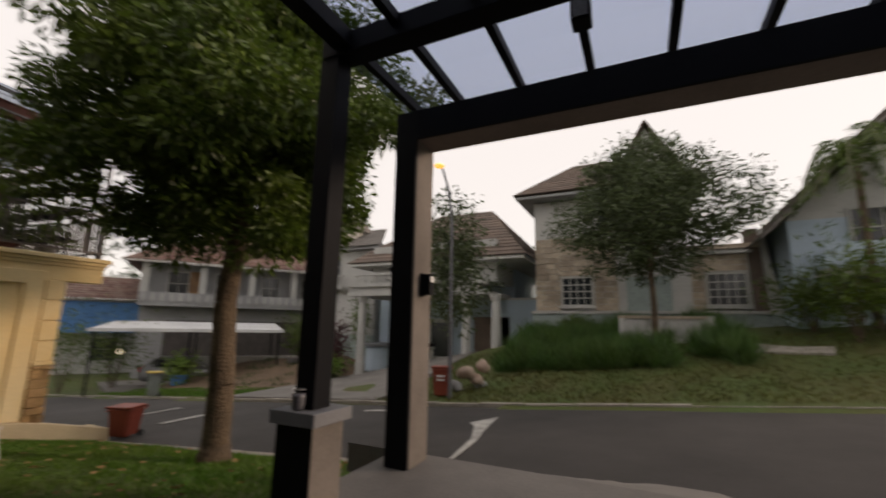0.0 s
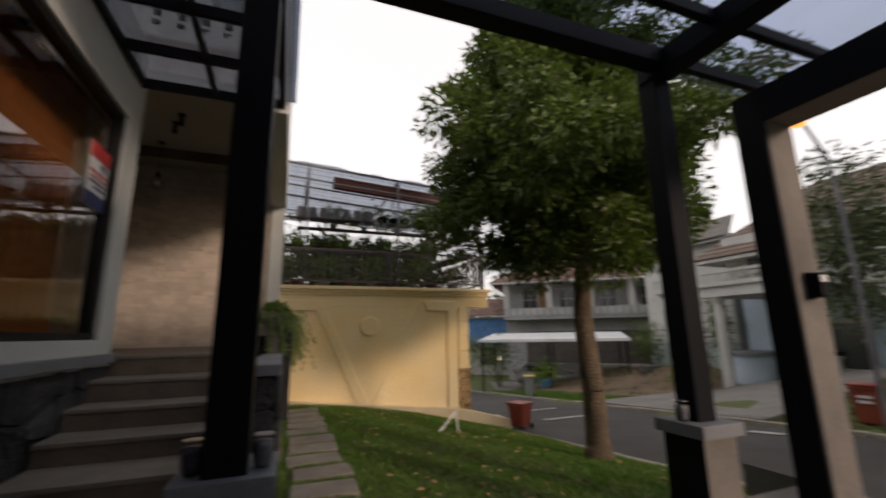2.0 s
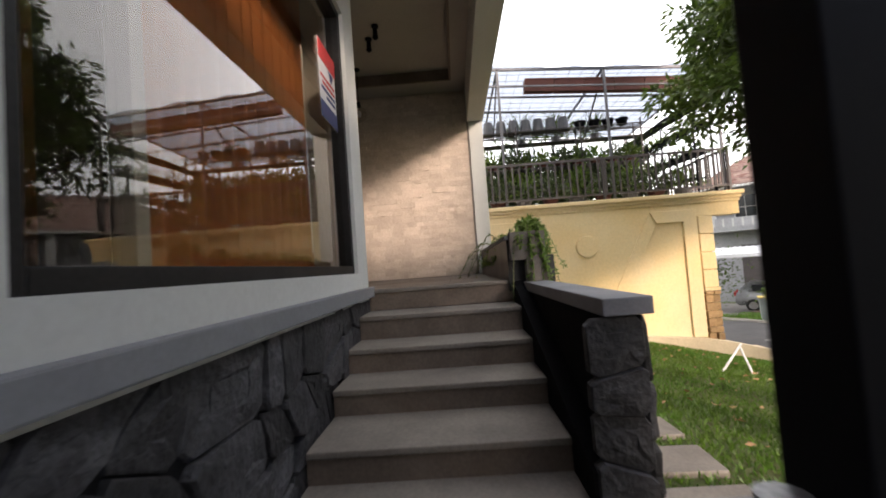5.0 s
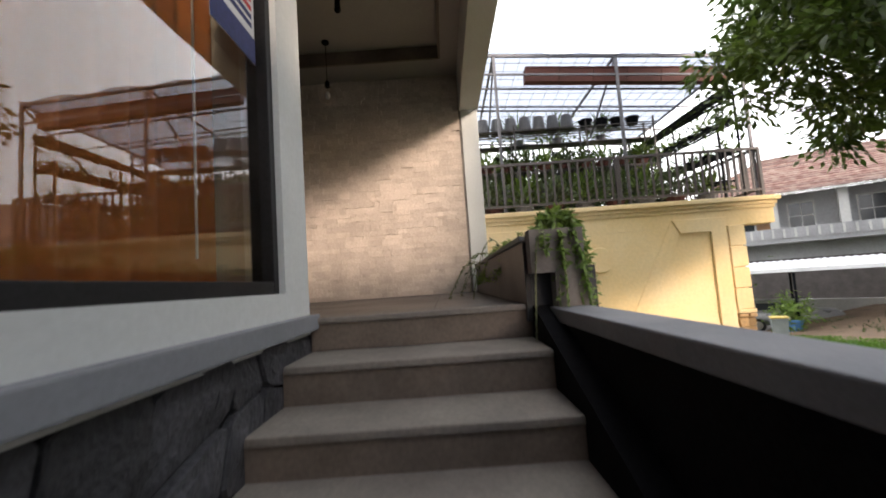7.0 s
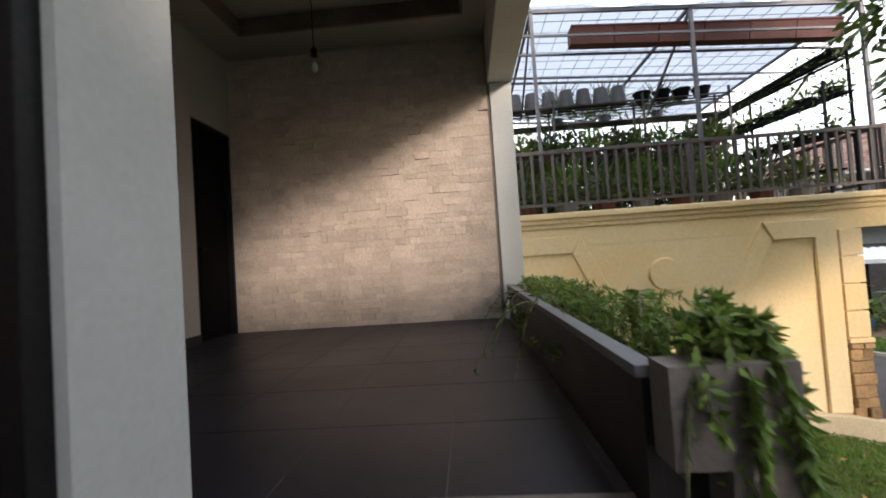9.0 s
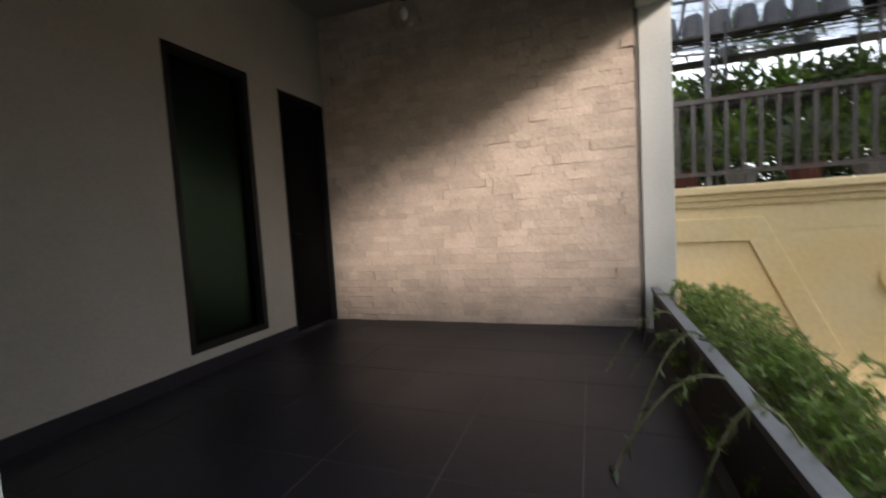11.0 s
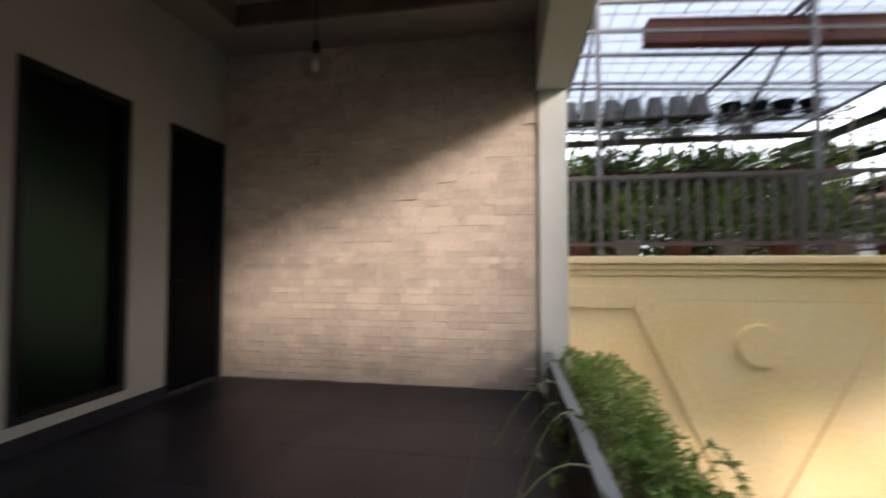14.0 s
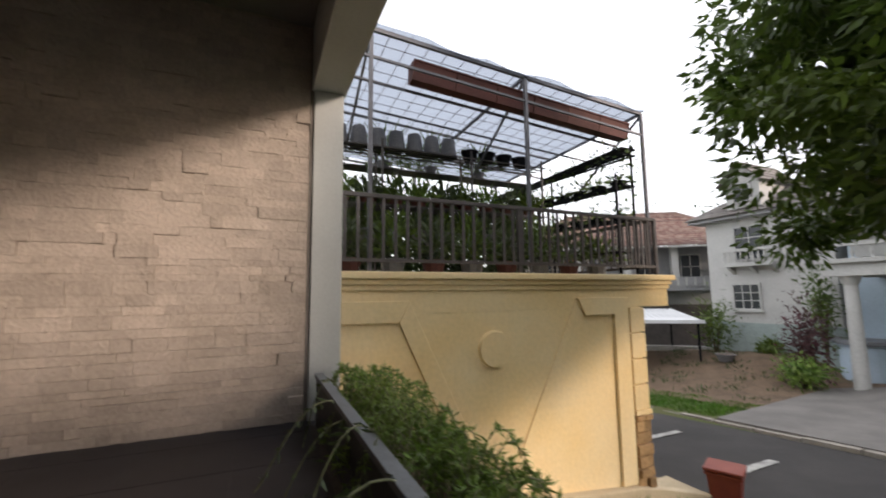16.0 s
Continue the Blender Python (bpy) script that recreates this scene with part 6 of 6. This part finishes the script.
for c, (x, y, h, w) in enumerate(((-5.2, 28, 5.5, 2.2), (-3.5, 30, 5.0, 2.4), (-7.5, 34, 6.5, 3), (5.0, 26, 5.2, 1.6), (-20.5, 34, 8, 4), (-32, 30, 8, 5), (-38, 22, 7, 5), (-41, 14, 7, 5), (12, 32, 9, 5), (-24, -6, 8, 5), (-22, 2, 7, 4))):
    t = thing("far_tree", (x, y, -1.0), "distant dark green tree behind the houses", "tree", "far trees")
    bm = bmesh.new()
    tube(bm, (0, 0, -2), (0, 0, h * 0.7), 0.25, 0.12, 8)
    part("trunk", bm, M_BARK, t)
    cl = rng.normal(size=(60, 3)) * np.array([w * 0.5, w * 0.5, h * 0.22]) + np.array([0, 0, h * 0.72])
    n = 60 * 40
    p = np.repeat(cl, 40, axis=0) + rng.normal(size=(n, 3)) * 0.4
    ob = blades("crown", p, rng.uniform(0.25, 0.5, n), rng.uniform(0.05, 0.1, n), rng.normal(size=(n, 3)), M_FAR, c + 70)
    ob.parent = t


# ---- grass ----
def grass_patch(name, n, xr, yr, zf, length, width, material, seed, label, keep=None):
    rng = np.random.default_rng(seed)
    x, y = rng.uniform(*xr, n), rng.uniform(*yr, n)
    if keep:
        m = np.array([keep(a, b) for a, b in zip(x, y)])
        x, y = x[m], y[m]
    z = np.array([zf(a, b) for a, b in zip(x, y)])
    k = len(x)
    lean = np.stack([rng.normal(0, 0.45, k), rng.normal(0, 0.45, k), np.ones(k)], axis=1)
    patch = np.array([noise.noise((a * 1.3, b * 1.3, 5)) for a, b in zip(x, y)]) * 0.5 + 1
    ob = blades(name, np.stack([x, y, z - 0.005], axis=1), length * patch * rng.uniform(0.5, 1.4, k), np.full(k, width), lean, material, seed)
    return tagged(ob, label, "grass", "", "stuff")


def off_stones(x, y):
    return not (-0.56 < y < 0.0 and any(abs(x - (-1.95 - k * 0.5)) < 0.18 for k in range(13))) and math.hypot(x + 4.5, y - 3.42) > 0.2


grass_patch("lawn_grass", 70000, (-8.88, -1.9), (-0.74, 4.14), ground_z, 0.05, 0.0045, M_GRASS, 1, "short green carpet lawn with bare patches", off_stones)
grass_patch("verge_grass", 26000, (-11.5, 9.0), (8.4, 14.5), ground_z, 0.09, 0.012, M_VERGE, 2, "short dry verge grass across street", lambda x, y: y > far_kerb(x) + 0.17 and (x > -5.8 or y < 9.2))
grass_patch("tall_grass", 24000, (-3.7, 2.6), (11.6, 16.7), ground_z, 0.62, 0.014, M_TALL, 3, "tall overgrown grass before the stone house", lambda x, y: noise.noise((x * 0.7, y * 0.7, 1)) > -0.25 - (0.3 if x < 1 else -0.2))
grass_patch("garden_verge", 9000, (-21, -12.2), (9.6, 12.0), ground_z, 0.10, 0.014, M_GRASS, 4, "green verge strip before the bare garden", lambda x, y: y > far_kerb(x) + 0.2)
grass_patch("garden_weeds", 2500, (-20, -12.5), (12.0, 18.5), lambda x, y: ground_z(x, y) + 0.05 + sm((y - 11.5) / 7) * 0.9 * sm((-12.5 - x) / 3), 0.16, 0.018, M_LEAF2, 5, "scattered weeds on bare soil", lambda x, y: noise.noise((x, y, 8)) > 0.1)

# ---- fallen leaves on the lawn ----
rng = np.random.default_rng(77)
n = 260
x, y = rng.uniform(-8.5, -2, n), rng.uniform(0.2, 4.1, n)
p = np.stack([x, y, np.array([ground_z(a, b) for a, b in zip(x, y)]) + 0.045], axis=1)
tagged(blades("fallen_leaves", p, np.full(n, 0.07), np.full(n, 0.016), np.stack([rng.normal(size=n), rng.normal(size=n), rng.normal(0, 0.15, n)], axis=1), M_RUBBLE, 5), "dry fallen leaves scattered on the lawn", "leaves", "", "stuff")


# ---- pieces: stones, tiles, bricks ----
def stone_face(parent, origin, ux, width, height, nx, nz, seed, out, skip=None):
    """Irregular stones that fill a face: a jittered net, each cell one stone, set proud of dark mortar."""
    rng = random.Random(seed)
    ux, uz, un = Vector(ux), Vector((0, 0, 1)), Vector(out)
    o = Vector(origin)
    net = [[(clamp((i + (rng.uniform(-0.34, 0.34) if 0 < i < nx else 0) + 0.25 * (j % 2) * (0 < i < nx)) / nx) * width, clamp((j + (rng.uniform(-0.33, 0.33) if 0 < j < nz else 0)) / nz) * height) for i in range(nx + 1)] for j in range(nz + 1)]
    for j in range(nz):
        for i in range(nx):
            q = [net[j][i], net[j][i + 1], net[j + 1][i + 1], net[j + 1][i]]
            cx, cz = sum(p[0] for p in q) / 4, sum(p[1] for p in q) / 4
            if skip and skip(cx, cz):
                continue
            ring = []
            for a, b in zip(q, q[1:] + q[:1]):
                for s in (0.12, 0.5, 0.88):
                    x, z = a[0] + (b[0] - a[0]) * s, a[1] + (b[1] - a[1]) * s
                    k = 0.975 + rng.uniform(-0.025, 0.02)
                    ring.append((cx + (x - cx) * k, cz + (z - cz) * k))
            proud = rng.uniform(0.02, 0.045)
            tx, tz = rng.uniform(-0.06, 0.06), rng.uniform(-0.06, 0.06)
            bm = bmesh.new()
            lay = []
            for inset, dd in ((1.0, -0.02), (0.995, proud * 0.75), (0.955, proud), (0.45, proud * 1.08)):
                lay.append([bm.verts.new(o + ux * (cx + (x - cx) * inset) + uz * (cz + (z - cz) * inset) + un * (dd + (tx * (x - cx) + tz * (z - cz) if dd > 0 else 0) + (rng.uniform(-0.006, 0.006) if dd > 0 else 0))) for x, z in ring])
            m = len(ring)
            for a, b in zip(lay, lay[1:]):
                for k in range(m):
                    bm.faces.new((a[k], a[(k + 1) % m], b[(k + 1) % m], b[k]))
            bm.faces.new(lay[-1])
            bmesh.ops.recalc_face_normals(bm, faces=bm.faces[:])
            part("stone", bm, M_STONE, parent)


bay_base = bpy.data.objects["wall_bay_base"]
stone_face(bay_base, (BX0 + 0.02, BY - 0.035, -0.02), (1, 0, 0), 3.27, 0.965, 11, 4, 5, (0, 1, 0), lambda x, z: z + 0.12 < 1.02 - 0.17 * ((BX0 + x + 4.8) / 0.41))
stone_face(bpy.data.objects["wall_bay_base_side"], (BX1 - 0.03, -2.67, -0.02), (0, 1, 0), 0.43, 0.965, 2, 4, 6, (1, 0, 0))
stone_face(parapet, (-2.62, -0.94, -0.05), (0, 1, 0), 0.24, 0.97, 1, 5, 7, (1, 0, 0))
stone_face(parapet, (-4.6, -0.70, -0.05), (1, 0, 0), 1.97, 0.97, 8, 4, 8, (0, 1, 0))

# porch floor tiles in a square grid with pale joints
TS = 0.56
tile_meshes = {}
floor_base = bpy.data.objects["floor_porch_base"]
tx = -4.68
while tx > -8.3:
    x0 = max(-4.68 - TS * (math.floor((-4.68 - tx) / TS + 1e-6) + 1), -8.32)
    ty = -1.03
    while ty > -4.2:
        y0 = max(-0.96 - TS * (math.floor((-0.96 - ty) / TS + 1e-6) + 1), -4.218)
        key = (round(tx - x0, 3), round(ty - y0, 3))
        if key not in tile_meshes:
            bm = B(0.0028, key[0] - 0.0028, 0.0028, key[1] - 0.0028, -0.028, 0.0, bevel=0.0)
            t = part("floor_tile", bm, M_TILE, floor_base)
            tile_meshes[key] = t.data
        else:
            t = new("floor_tile", tile_meshes[key])
            t.parent = floor_base
        t.location = (x0, y0, PF)
        ty = y0
    tx = x0

# split-face stone strips on the porch wall
rb = random.Random(21)
piece_meshes = {}


def split_piece(bm, y0, y1, z0, z1, d, tilt):
    x = -8.325
    q = [(x + d * 0.75, y0 + 0.0008, z0 + 0.0011), (x + d * 0.75 + tilt, y1 - 0.0008, z0 + 0.0011), (x + d + tilt, y1 - 0.0008, z1 - 0.0011), (x + d, y0 + 0.0008, z1 - 0.0011)]
    a = [bm.verts.new((x - 0.004, p[1], p[2])) for p in q]
    b = [bm.verts.new(p) for p in q]
    f = [bm.faces.new(b)] + [bm.faces.new((a[k], a[(k + 1) % 4], b[(k + 1) % 4], b[k])) for k in range(4)]
    bmesh.ops.recalc_face_normals(bm, faces=f)


rest = bmesh.new()
count = 0
z = PF
while z < 4.345:
    h = rb.choice((0.05, 0.066, 0.08, 0.095))
    z1 = min(z + h, 4.348)
    y = -4.218
    first = True
    while y < -1.064:
        w = rb.choice((0.08, 0.13, 0.17, 0.21, 0.26)) if not first else rb.choice((0.08, 0.14, 0.22))
        first = False
        y1 = min(y + w, -1.062)
        if -1.062 - y1 < 0.06:
            y1 = -1.062
        d = rb.choice((0.017, 0.019, 0.021, 0.024, 0.027, 0.031, 0.040))
        tilt = rb.choice((-0.010, -0.004, 0.0, 0.005, 0.010))
        if count < 300:
            key = (round(y1 - y, 2), round(z1 - z, 3), d, tilt)
            if key not in piece_meshes:
                bm = bmesh.new()
                split_piece(bm, 0.0, y1 - y, 0.0, z1 - z, d, tilt)
                o = part("brick", bm, M_BRICK, brick_wall)
                piece_meshes[key] = o.data
            else:
                o = new("brick", piece_meshes[key])
                o.parent = brick_wall
            o.location = (0, y, z)
        else:
            split_piece(rest, y, y1, z, z1, d, tilt)
        count += 1
        y = y1
    z += h
tagged(part("brick_upper_rows", rest, M_BRICK, brick_wall), kind="stuff")
